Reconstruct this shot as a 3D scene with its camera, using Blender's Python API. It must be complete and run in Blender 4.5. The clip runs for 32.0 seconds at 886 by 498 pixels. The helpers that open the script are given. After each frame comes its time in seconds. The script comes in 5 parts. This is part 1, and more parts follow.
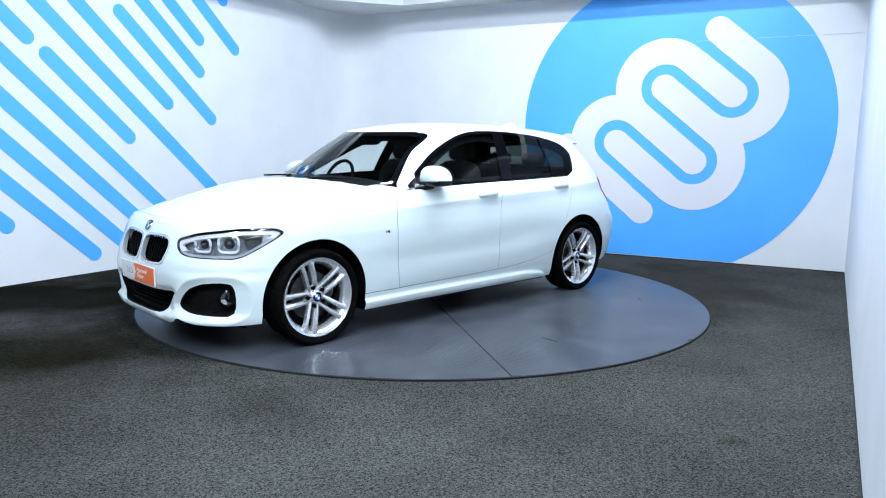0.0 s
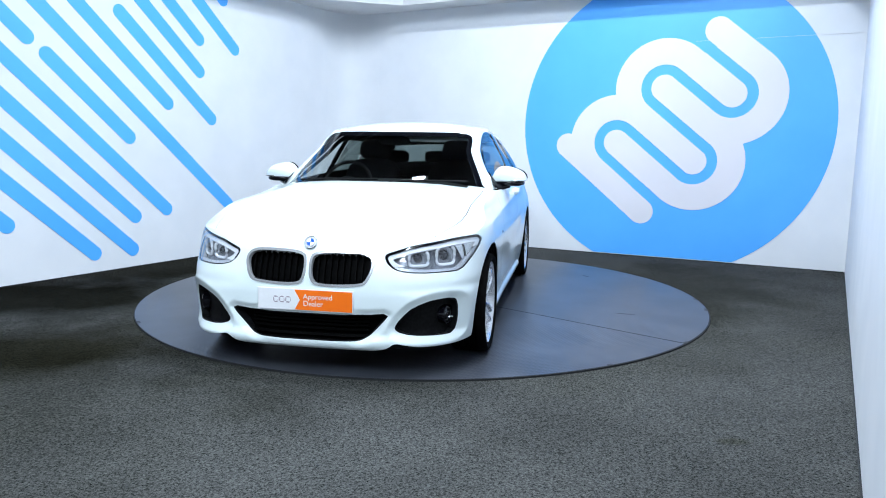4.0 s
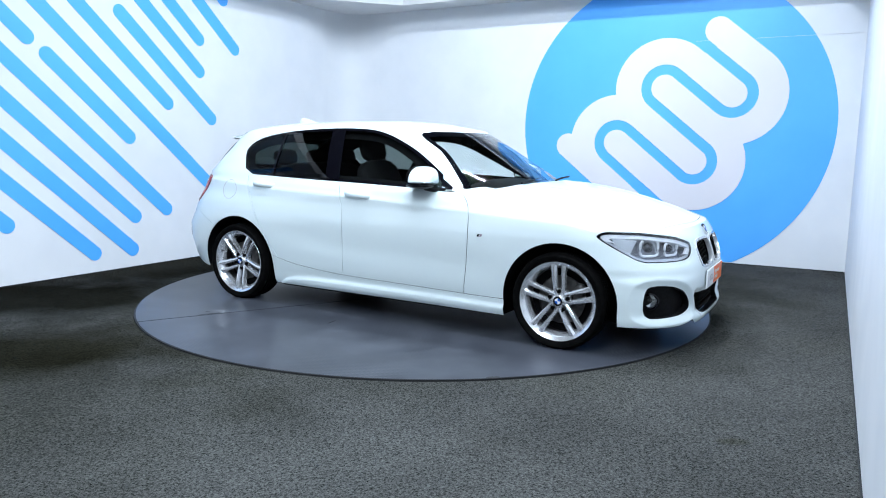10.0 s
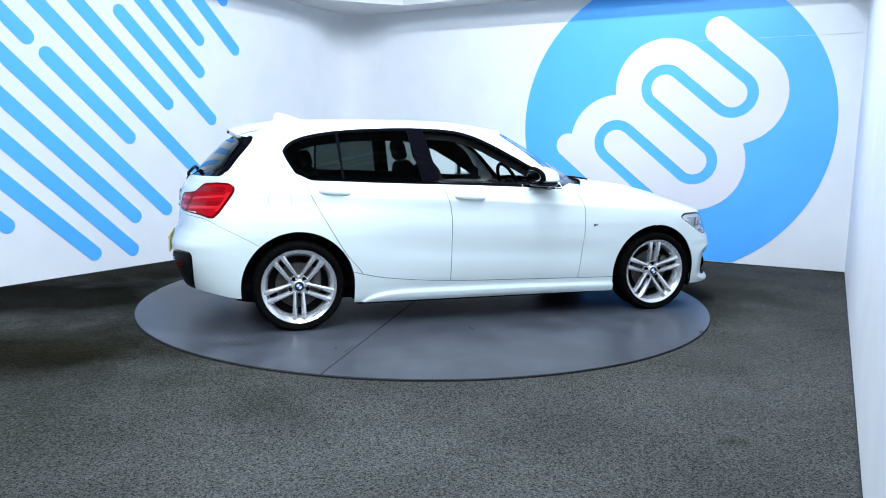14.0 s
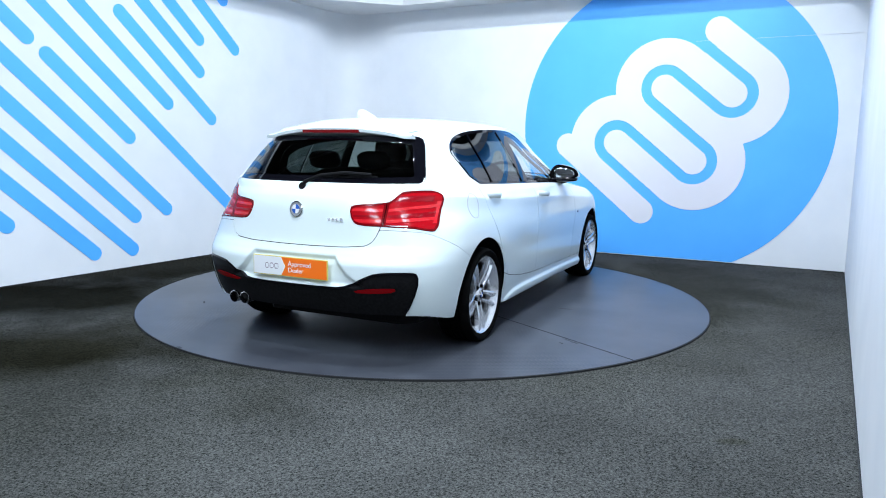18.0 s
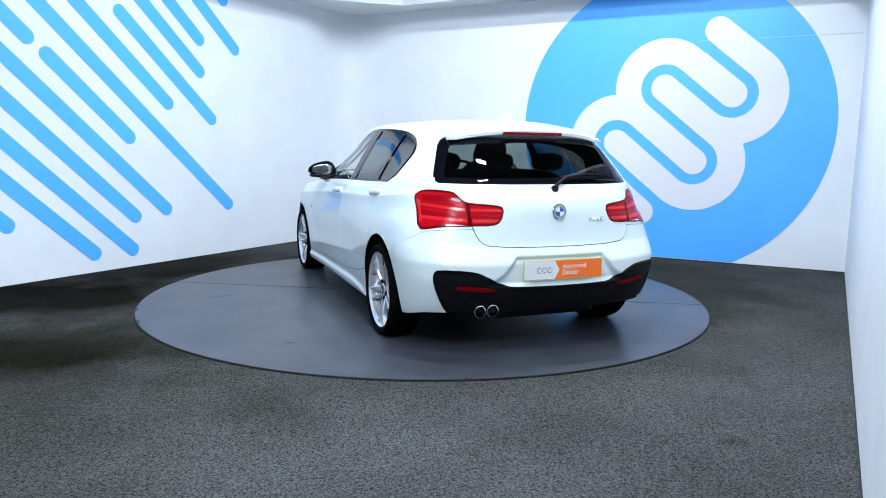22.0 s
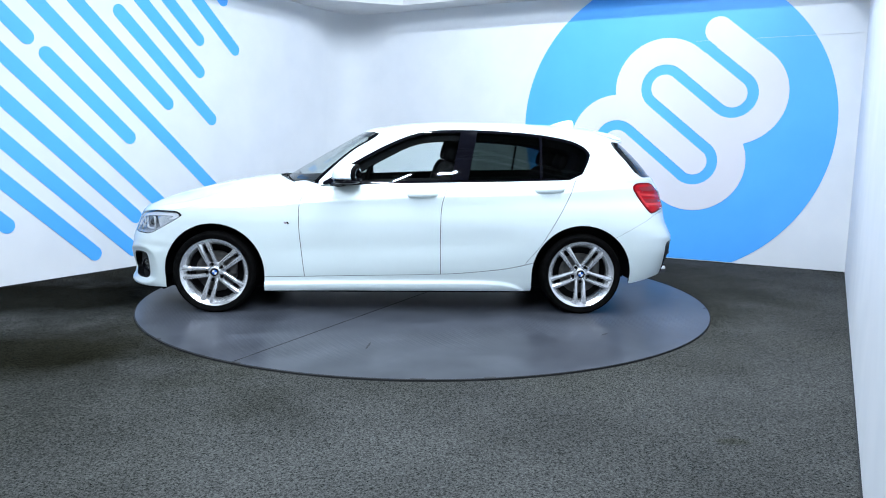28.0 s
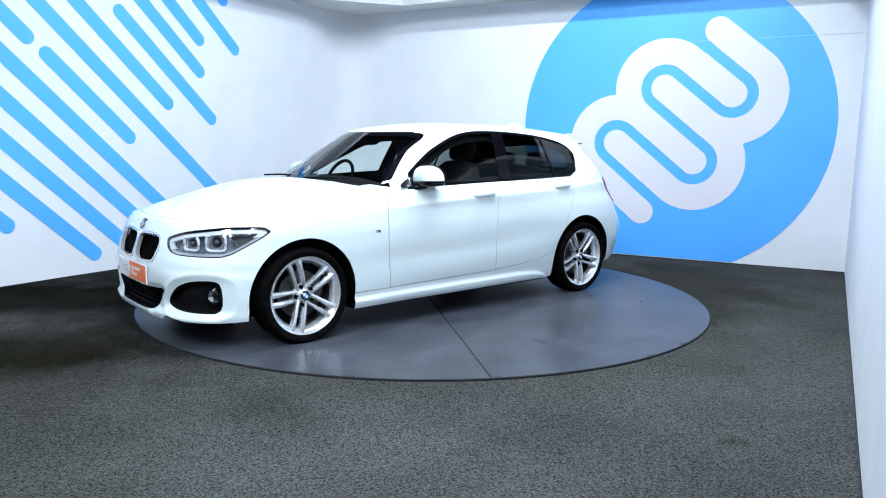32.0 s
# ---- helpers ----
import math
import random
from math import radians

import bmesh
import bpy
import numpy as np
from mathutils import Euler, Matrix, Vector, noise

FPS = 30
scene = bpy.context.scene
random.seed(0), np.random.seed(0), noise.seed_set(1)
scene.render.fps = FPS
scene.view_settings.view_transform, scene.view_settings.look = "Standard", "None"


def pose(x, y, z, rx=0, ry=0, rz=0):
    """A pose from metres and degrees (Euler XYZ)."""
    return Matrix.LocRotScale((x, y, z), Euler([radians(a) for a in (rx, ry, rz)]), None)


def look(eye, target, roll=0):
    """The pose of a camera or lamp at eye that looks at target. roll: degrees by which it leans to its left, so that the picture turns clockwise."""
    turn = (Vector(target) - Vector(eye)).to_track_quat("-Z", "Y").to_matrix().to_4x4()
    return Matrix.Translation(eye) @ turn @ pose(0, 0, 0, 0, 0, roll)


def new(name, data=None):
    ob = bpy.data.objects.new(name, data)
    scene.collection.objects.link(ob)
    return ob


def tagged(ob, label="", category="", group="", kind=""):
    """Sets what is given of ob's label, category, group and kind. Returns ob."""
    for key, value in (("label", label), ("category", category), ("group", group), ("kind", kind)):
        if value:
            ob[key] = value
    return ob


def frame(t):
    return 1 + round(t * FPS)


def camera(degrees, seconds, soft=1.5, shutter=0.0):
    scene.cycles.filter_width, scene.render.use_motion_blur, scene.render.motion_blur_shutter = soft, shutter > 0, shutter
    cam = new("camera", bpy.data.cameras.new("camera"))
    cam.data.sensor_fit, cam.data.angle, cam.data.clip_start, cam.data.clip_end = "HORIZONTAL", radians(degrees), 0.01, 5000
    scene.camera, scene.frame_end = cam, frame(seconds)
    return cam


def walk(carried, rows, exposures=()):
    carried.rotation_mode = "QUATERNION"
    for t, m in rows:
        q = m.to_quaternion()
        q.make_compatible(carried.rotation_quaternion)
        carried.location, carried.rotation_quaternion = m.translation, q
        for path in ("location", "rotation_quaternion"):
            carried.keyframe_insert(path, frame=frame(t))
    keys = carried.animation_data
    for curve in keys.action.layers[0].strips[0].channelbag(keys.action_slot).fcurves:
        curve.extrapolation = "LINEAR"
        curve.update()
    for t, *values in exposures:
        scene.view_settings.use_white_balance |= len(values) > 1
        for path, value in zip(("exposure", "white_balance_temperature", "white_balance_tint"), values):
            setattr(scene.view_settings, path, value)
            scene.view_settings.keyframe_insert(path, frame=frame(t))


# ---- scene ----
# The camera stands still in the open side of the booth.
EYE = (0.0, -5.846, 1.214)
YAW, TILT, LEAN = 0.0247, 0.1427, 0.77
AIM = (EYE[0] + math.sin(YAW) * math.cos(TILT), EYE[1] + math.cos(YAW) * math.cos(TILT), EYE[2] - math.sin(TILT))
cam = camera(64.26, 32.0, soft=1.0)
walk(cam, [(0.0, look(EYE, AIM, LEAN)), (32.0, look(EYE, AIM, LEAN))])

# ---- light ----
world = bpy.data.worlds.new("world")
scene.world = world
world.use_nodes = True
world.node_tree.nodes["Background"].inputs["Color"].default_value = (0.55, 0.62, 0.7, 1)
world.node_tree.nodes["Background"].inputs["Strength"].default_value = 0.02
scene.view_settings.exposure = 0.0


def lamp(name, x, y, z, size_x, size_y, watts, colour=(0.74, 0.855, 1.0), aim=None, turn=0):
    data = bpy.data.lights.new(name, "AREA")
    data.shape, data.size, data.size_y, data.energy, data.color = "RECTANGLE", size_x, size_y, watts, colour
    ob = new(name, data)
    ob.matrix_world = look((x, y, z), aim) if aim else pose(x, y, z, 0, 0, turn)
    return tagged(ob, "white strip lamp high over the booth", "lamp")


# ---- materials ----
def material(name, colour, rough=0.5, metal=0.0, **extra):
    m = bpy.data.materials.new(name)
    m.use_nodes = True
    b = m.node_tree.nodes["Principled BSDF"]
    b.inputs["Base Color"].default_value = (*colour, 1)
    b.inputs["Roughness"].default_value = rough
    b.inputs["Metallic"].default_value = metal
    for key, value in extra.items():
        b.inputs[key.replace("_", " ")].default_value = value
    return m


def nodes(m):
    t = m.node_tree
    return t, t.nodes["Principled BSDF"]


def textured(m, scale, low, high, rough=None, bump=0.0, kind="ShaderNodeTexNoise", detail=6, mid=(0.35, 0.65), distance=0.002, coarse=None):
    """Noise between two colours, with a coarser stain over it, and fine relief."""
    t, b = nodes(m)
    pos = t.nodes.new("ShaderNodeTexCoord")
    n1 = t.nodes.new(kind)
    n1.inputs["Scale"].default_value = scale
    if kind == "ShaderNodeTexNoise":
        n1.inputs["Detail"].default_value = detail
    t.links.new(pos.outputs["Object"], n1.inputs["Vector"])
    ramp = t.nodes.new("ShaderNodeValToRGB")
    ramp.color_ramp.elements[0].position, ramp.color_ramp.elements[1].position = mid
    ramp.color_ramp.elements[0].color, ramp.color_ramp.elements[1].color = (*low, 1), (*high, 1)
    fac = n1.outputs["Fac"] if kind == "ShaderNodeTexNoise" else n1.outputs["Distance"]
    t.links.new(fac, ramp.inputs["Fac"])
    out = ramp.outputs["Color"]
    if coarse:
        cs, dark, c0, c1 = coarse
        n2 = t.nodes.new("ShaderNodeTexNoise")
        n2.inputs["Scale"].default_value = cs
        n2.inputs["Detail"].default_value = 4
        t.links.new(pos.outputs["Object"], n2.inputs["Vector"])
        r2 = t.nodes.new("ShaderNodeValToRGB")
        r2.color_ramp.elements[0].position, r2.color_ramp.elements[1].position = c0, c1
        r2.color_ramp.elements[0].color, r2.color_ramp.elements[1].color = (dark, dark, dark, 1), (1, 1, 1, 1)
        t.links.new(n2.outputs["Fac"], r2.inputs["Fac"])
        mix = t.nodes.new("ShaderNodeMix")
        mix.data_type, mix.blend_type = "RGBA", "MULTIPLY"
        mix.inputs["Factor"].default_value = 1.0
        t.links.new(out, mix.inputs[6])
        t.links.new(r2.outputs["Color"], mix.inputs[7])
        out = mix.outputs[2]
    t.links.new(out, b.inputs["Base Color"])
    if rough:
        mr = t.nodes.new("ShaderNodeMapRange")
        mr.inputs["To Min"].default_value, mr.inputs["To Max"].default_value = rough
        t.links.new(fac, mr.inputs["Value"])
        t.links.new(mr.outputs["Result"], b.inputs["Roughness"])
    if bump:
        bp = t.nodes.new("ShaderNodeBump")
        bp.inputs["Strength"].default_value, bp.inputs["Distance"].default_value = bump, distance
        t.links.new(fac, bp.inputs["Height"])
        t.links.new(bp.outputs["Normal"], b.inputs["Normal"])
    return m


WALL = textured(material("white_wall_paint", (0.8, 0.8, 0.8), 0.6), 3.0, (0.72, 0.738, 0.760), (0.755, 0.768, 0.785), bump=0.03, coarse=(0.7, 0.95, 0.35, 0.65))
CEIL = textured(material("ceiling_paint", (0.7, 0.7, 0.7), 0.8), 4.0, (0.66, 0.66, 0.67), (0.72, 0.72, 0.73))
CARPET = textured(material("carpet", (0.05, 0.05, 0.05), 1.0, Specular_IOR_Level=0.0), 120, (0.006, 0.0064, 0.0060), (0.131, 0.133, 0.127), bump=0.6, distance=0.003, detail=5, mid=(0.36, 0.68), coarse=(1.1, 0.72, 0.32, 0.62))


CARPET.node_tree.nodes["Noise Texture"].inputs["Roughness"].default_value = 0.74


def dark_patch(m, centre, reach, turn, dark):
    """Multiply the colour by dark over a patch with an uneven edge."""
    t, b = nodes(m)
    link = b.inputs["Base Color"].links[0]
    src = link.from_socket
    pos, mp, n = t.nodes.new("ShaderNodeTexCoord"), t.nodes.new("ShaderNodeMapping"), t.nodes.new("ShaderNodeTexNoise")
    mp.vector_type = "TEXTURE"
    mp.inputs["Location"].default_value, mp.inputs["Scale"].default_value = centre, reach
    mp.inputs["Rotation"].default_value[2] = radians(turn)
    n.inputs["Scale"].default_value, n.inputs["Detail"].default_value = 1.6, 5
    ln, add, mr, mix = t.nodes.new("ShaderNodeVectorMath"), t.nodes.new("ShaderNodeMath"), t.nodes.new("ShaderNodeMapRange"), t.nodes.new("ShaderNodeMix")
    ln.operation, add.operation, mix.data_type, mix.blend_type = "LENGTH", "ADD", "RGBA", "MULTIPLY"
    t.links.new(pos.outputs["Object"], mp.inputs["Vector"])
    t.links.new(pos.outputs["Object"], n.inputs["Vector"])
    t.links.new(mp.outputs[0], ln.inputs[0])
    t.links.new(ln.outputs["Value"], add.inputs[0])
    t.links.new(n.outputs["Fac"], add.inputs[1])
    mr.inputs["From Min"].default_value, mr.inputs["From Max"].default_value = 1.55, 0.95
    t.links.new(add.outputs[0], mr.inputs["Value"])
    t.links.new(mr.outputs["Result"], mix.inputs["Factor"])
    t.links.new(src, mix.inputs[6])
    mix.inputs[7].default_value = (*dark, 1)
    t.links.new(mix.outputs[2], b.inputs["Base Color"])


# Darker, slightly yellower patches of carpet colour, mostly left of the turntable.
dark_patch(CARPET, (-2.5, -1.75, 0), (1.9, 0.62, 10), 10, (0.28, 0.27, 0.21))
dark_patch(CARPET, (-3.4, -0.35, 0), (2.3, 1.05, 10), 12, (0.18, 0.18, 0.155))
dark_patch(CARPET, (-2.6, 1.2, 0), (1.5, 0.9, 10), 60, (0.30, 0.29, 0.25))
dark_patch(CARPET, (0.0, -0.2, 0), (3.0, 2.5, 10), 0, (0.70, 0.70, 0.62))
dark_patch(CARPET, (2.3, 0.6, 0), (1.4, 2.0, 10), -28, (0.62, 0.62, 0.60))
dark_patch(CARPET, (1.32, -3.01, 0), (0.08, 0.04, 10), 0, (0.7, 0.7, 0.62))
dark_patch(CARPET, (-2.8, -2.6, 0), (2.4, 1.7, 10), 0, (0.66, 0.66, 0.62))
STEEL = textured(material("painted_steel_plate", (0.08, 0.09, 0.12), 0.3, IOR=1.24), 5.0, (0.047, 0.052, 0.064), (0.066, 0.072, 0.086), rough=(0.26, 0.34), coarse=(2.3, 0.78, 0.38, 0.60))


def tread(m):
    """Worn chequer-plate relief, showing through the paint in patches."""
    t, b = nodes(m)
    pos = t.nodes.new("ShaderNodeTexCoord")
    waves = []
    for turn in (32, -58):
        mp = t.nodes.new("ShaderNodeMapping")
        mp.inputs["Rotation"].default_value[2] = radians(turn)
        w = t.nodes.new("ShaderNodeTexWave")
        w.inputs["Scale"].default_value = 12.0
        t.links.new(pos.outputs["Object"], mp.inputs["Vector"])
        t.links.new(mp.outputs[0], w.inputs["Vector"])
        waves.append(w.outputs["Fac"])
    n = t.nodes.new("ShaderNodeTexNoise")
    n.inputs["Scale"].default_value = 0.9
    t.links.new(pos.outputs["Object"], n.inputs["Vector"])
    mr = t.nodes.new("ShaderNodeMapRange")
    mr.inputs["From Min"].default_value, mr.inputs["From Max"].default_value = 0.47, 0.62
    t.links.new(n.outputs["Fac"], mr.inputs["Value"])
    mul = [t.nodes.new("ShaderNodeMath") for _ in range(2)]
    for q in mul:
        q.operation = "MULTIPLY"
    t.links.new(waves[0], mul[0].inputs[0])
    t.links.new(waves[1], mul[0].inputs[1])
    t.links.new(mul[0].outputs[0], mul[1].inputs[0])
    t.links.new(mr.outputs[0], mul[1].inputs[1])
    bp = t.nodes.new("ShaderNodeBump")
    bp.inputs["Strength"].default_value, bp.inputs["Distance"].default_value = 0.20, 0.003
    t.links.new(mul[1].outputs[0], bp.inputs["Height"])
    t.links.new(bp.outputs["Normal"], b.inputs["Normal"])


tread(STEEL)
GROOVE = material("dark_gap", (0.008, 0.008, 0.009), 0.8)
VINYL = textured(material("blue_vinyl", (0.1, 0.4, 0.9), 0.45), 2.0, (0.082, 0.405, 0.93), (0.092, 0.43, 0.96))
LOGO = textured(material("pale_vinyl", (0.75, 0.8, 0.85), 0.45), 2.0, (0.685, 0.665, 0.70), (0.715, 0.69, 0.73))


# ---- mesh helpers ----
def mesh_ob(name, verts, faces, mat, parent=None, smooth=False, label=""):
    me = bpy.data.meshes.new(name)
    me.from_pydata([tuple(map(float, p)) for p in verts], [], faces)
    me.validate()
    if mat:
        me.materials.append(mat)
    if smooth:
        me.shade_smooth()
    ob = new(name, me)
    if parent:
        ob.parent = parent
    if label:
        ob["label"] = label
    return ob


def part(name, bm, mat, parent, label="", smooth=True, angle=35):
    me = bpy.data.meshes.new(name)
    bm.normal_update()
    bm.to_mesh(me)
    bm.free()
    if mat:
        me.materials.append(mat)
    if smooth:
        me.shade_smooth()
        me.set_sharp_from_angle(angle=radians(angle))
    ob = new(name, me)
    if parent:
        ob.parent = parent
    if label:
        ob["label"] = label
    return ob


def box(bm, lo, hi, m=None):
    vs = [Vector((x, y, z)) for x in (lo[0], hi[0]) for y in (lo[1], hi[1]) for z in (lo[2], hi[2])]
    v = [bm.verts.new(m @ p if m else p) for p in vs]
    for a, b, c, d in ((0, 1, 3, 2), (4, 6, 7, 5), (0, 4, 5, 1), (2, 3, 7, 6), (0, 2, 6, 4), (1, 5, 7, 3)):
        bm.faces.new((v[a], v[b], v[c], v[d]))
    return v


def bevel(bm, width, segments=2):
    bmesh.ops.bevel(bm, geom=list(bm.edges), offset=width, segments=segments, affect="EDGES", profile=0.5, clamp_overlap=True)
    return bm


def prism(bm, outline, z0, z1, m=None):
    """A flat plate with the given outline (x, y), from z0 to z1."""
    low = [bm.verts.new((m or Matrix()) @ Vector((x, y, z0))) for x, y in outline]
    top = [bm.verts.new((m or Matrix()) @ Vector((x, y, z1))) for x, y in outline]
    n = len(outline)
    bm.faces.new(top)
    bm.faces.new(low[::-1])
    for i in range(n):
        bm.faces.new((low[i], low[(i + 1) % n], top[(i + 1) % n], top[i]))


def capsule(a, b, r, n=14):
    a, b = Vector(a), Vector(b)
    d = (b - a).normalized()
    base = math.atan2(d.y, d.x)
    pts = []
    for k in range(n + 1):
        an = base - math.pi / 2 + math.pi * k / n
        pts.append((b.x + r * math.cos(an), b.y + r * math.sin(an)))
    for k in range(n + 1):
        an = base + math.pi / 2 + math.pi * k / n
        pts.append((a.x + r * math.cos(an), a.y + r * math.sin(an)))
    return pts


# ---- the booth ----
CORNER = Vector((-1.085, 4.174, 0))
U_LEFT, U_BACK = Vector((-0.5272, -0.8498, 0)), Vector((0.8799, -0.4752, 0))
U_RIGHT = Vector((-0.502, -0.865, 0))
CORNER_R = CORNER + U_BACK * 6.158
HIGH = 2.97
FLOOR_Z = -0.012


def wall_frame(origin, u, inward):
    """Wall space: x along the wall, y up, z into the room."""
    m = Matrix.Identity(4)
    m.col[0][:3], m.col[1][:3], m.col[2][:3], m.col[3][:3] = u, (0, 0, 1), inward, origin
    return m


IN_LEFT = Vector((-U_LEFT.y, U_LEFT.x, 0))
IN_BACK = Vector((U_BACK.y, -U_BACK.x, 0))
IN_RIGHT = Vector((U_RIGHT.y, -U_RIGHT.x, 0))
M_LEFT = wall_frame(CORNER, U_LEFT, IN_LEFT)
M_BACK = wall_frame(CORNER, U_BACK, IN_BACK)
M_RIGHT = wall_frame(CORNER_R, U_RIGHT, IN_RIGHT)


def wall_slab(name, m, length, label, start=-0.12, joints=()):
    bm = bmesh.new()
    edges = [start, *joints, length]
    for k in range(len(edges) - 1):
        a = edges[k] + (0.0008 if k else 0)
        b = edges[k + 1] - (0.0008 if k < len(edges) - 2 else 0)
        box(bm, (a, -0.05, -0.12), (b, HIGH, 0), m)
    return tagged(part(name, bm, WALL, None, smooth=False), label, "wall", kind="structure")


wall_slab("wall_left", M_LEFT, 12.5, "smooth white painted booth wall with blue stripes", -0.1)
wall_slab("wall_back", M_BACK, 6.158, "smooth white painted booth wall with a large blue disc", -0.1)
wall_slab("wall_right", M_RIGHT, 7.3, "plain white painted booth wall")


def wall_plate(name, m, outline, lift, mat, label):
    bm = bmesh.new()
    prism(bm, outline, lift - 0.003, lift, m)
    return tagged(part(name, bm, mat, None, smooth=False), label, "wall graphic")


def clip_low(outline, low, high):
    """The part of an outline between two heights."""
    for level, sign in ((low, 1), (high, -1)):
        out = []
        for k, p in enumerate(outline):
            q = outline[(k + 1) % len(outline)]
            a, b = (p[1] - level) * sign, (q[1] - level) * sign
            if a >= 0:
                out.append(p)
            if a * b < 0:
                f = a / (a - b)
                out.append((p[0] + (q[0] - p[0]) * f, level))
        outline = out
    return outline


# Blue stripes on the left wall: lower end along the wall, height, length.
SLOPE = radians(42.0)
for s, z, length in ((4.415, 2.106, 1.6), (3.472, 1.276, 1.045), (3.006, 1.63, 2.0), (2.443, 1.492, 1.44), (2.584, 1.988, 1.3),
                     (2.576, 2.324, 0.9), (2.078, 2.279, 0.85), (2.237, 0.546, 3.0), (3.074, 0.544, 3.2), (3.446, 0.495, 3.3),
                     (3.496, 0.17, 3.1), (3.903, 0.175, 3.2), (4.688, 0.509, 2.4), (2.23, 2.79, 0.18)):
    top = (s + math.cos(SLOPE) * length, z + math.sin(SLOPE) * length)
    wall_plate("wall_stripe", M_LEFT, clip_low(capsule((s, z), top, 0.068), 0.006, HIGH - 0.002), 0.004, VINYL,
               "bright blue diagonal vinyl stripe with rounded ends")["group"] = "blue stripes on the wall"

ring = [(4.292 + 1.683 * math.cos(2 * math.pi * k / 160), 1.499 + 1.683 * math.sin(2 * math.pi * k / 160)) for k in range(160)]
wall_plate("wall_disc", M_BACK, clip_low(ring, 0.004, HIGH - 0.002), 0.004, VINYL, "large bright blue vinyl disc on the white wall")


def emblem_field(p, q):
    """Signed distance of the pale looping emblem, negative inside. p runs along its strokes, q across them."""
    def cap(p0, p1, q0, r):
        return math.hypot(p - min(max(p, p0), p1), q - q0) - r
    def block(p0, p1, q0, q1):
        return max(p0 - p, p - p1, q0 - q, q - q1)

    def disc(pc, qc):
        return math.hypot(p - pc, q - qc) - 0.54
    white = min(disc(2.053, 3.41), block(2.05, 2.5, 3.2, 3.95), cap(1.639, 2.80, 3.01, 0.14), cap(2.4, 2.84, 3.805, 0.54),
                cap(2.056, 2.5, 4.2, 0.54), disc(2.66, 4.6), block(2.3, 2.67, 4.06, 4.8), cap(2.084, 2.67, 5.0, 0.14))
    line = 9.0
    for p0, p1, q0 in ((2.053, 3.4, 3.208), (2.053, 2.84, 3.61), (2.056, 2.84, 4.003), (2.056, 2.655, 4.4), (1.4, 2.655, 4.8)):
        line = min(line, cap(p0, p1, q0, 0.055))
    for pc, qc, side in ((2.053, 3.409, -1), (2.84, 3.8065, 1), (2.056, 4.2015, -1), (2.655, 4.6, 1)):
        line = min(line, max(abs(math.hypot(p - pc, q - qc) - 0.199) - 0.055, (pc - p) * side))
    return max(white, -line)


def field_plate(name, field, lo, hi, step, m, lift, mat, label):
    """A thin plate that fills a field's inside, with its edge cut to the contour."""
    nx, ny = int((hi[0] - lo[0]) / step), int((hi[1] - lo[1]) / step)
    val = [[field(lo[0] + i * step, lo[1] + j * step) for j in range(ny + 1)] for i in range(nx + 1)]
    verts, faces, index = [], [], {}

    def vert(x, y):
        key = (round(x, 5), round(y, 5))
        if key not in index:
            index[key] = len(verts)
            verts.append(m @ Vector((x, y, lift)))
        return index[key]
    for i in range(nx):
        for j in range(ny):
            cell = [(i, j), (i + 1, j), (i + 1, j + 1), (i, j + 1)]
            v = [val[a][b] for a, b in cell]
            if min(v) >= 0:
                continue
            ps = []
            for k in range(4):
                (a, b), (c, d) = cell[k], cell[(k + 1) % 4]
                v0, v1 = v[k], v[(k + 1) % 4]
                if v0 < 0:
                    ps.append((lo[0] + a * step, lo[1] + b * step))
                if v0 * v1 < 0:
                    f = v0 / (v0 - v1)
                    ps.append((lo[0] + (a + (c - a) * f) * step, lo[1] + (b + (d - b) * f) * step))
            if len(ps) > 2:
                ids = list(dict.fromkeys(vert(*q) for q in ps))
                if len(ids) > 2:
                    faces.append(ids)
    return tagged(mesh_ob(name, verts, faces, mat), label, "wall graphic")


EMBLEM = M_BACK @ Matrix.Translation((-0.0320, 0.0097, 0)) @ Matrix(((0.7683, 0.6425, 0, 0), (-0.6439, 0.7668, 0, 0), (0, 0, 1, 0), (0, 0, 0, 1)))
field_plate("wall_emblem", emblem_field, (1.4037, 2.8037), (3.4, 5.2), 0.0113, EMBLEM, 0.008, LOGO, "pale looping line emblem inside the blue disc")

# Floor, soffit and the hall above.
bm = bmesh.new()
box(bm, (-16, -22, FLOOR_Z - 0.1), (16, 16, FLOOR_Z))
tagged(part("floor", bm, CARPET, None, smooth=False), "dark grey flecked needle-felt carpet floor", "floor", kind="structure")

SOFFIT, BRACE = 0.37, 1.10


def slab(name, pts, z0, z1, mat, label, category):
    bm = bmesh.new()
    prism(bm, pts, z0, z1)
    return tagged(part(name, bm, mat, None, smooth=False), label, category, kind="structure")


def flat(v):
    return (v.x, v.y)


A0, B0 = CORNER - U_BACK * 0.12 - U_LEFT * 0.12, CORNER_R + U_BACK * 0.12 - U_RIGHT * 0.12
A1, B1 = CORNER + U_LEFT * 12.5, CORNER_R + U_RIGHT * 7.3
IN_A, IN_B = CORNER + U_LEFT * SOFFIT + U_BACK * SOFFIT, CORNER_R + U_RIGHT * SOFFIT - U_BACK * SOFFIT
SOFT = "flat pale grey soffit along the top of the wall"
slab("ceiling_back", [flat(A0), flat(B0), flat(IN_B), flat(IN_A)], HIGH, HIGH + 0.12, CEIL, SOFT, "ceiling")
slab("ceiling_left", [flat(A0), flat(IN_A), flat(A1 + U_BACK * SOFFIT), flat(A1 - U_BACK * 0.12)], HIGH + 0.001, HIGH + 0.121, CEIL, SOFT, "ceiling")
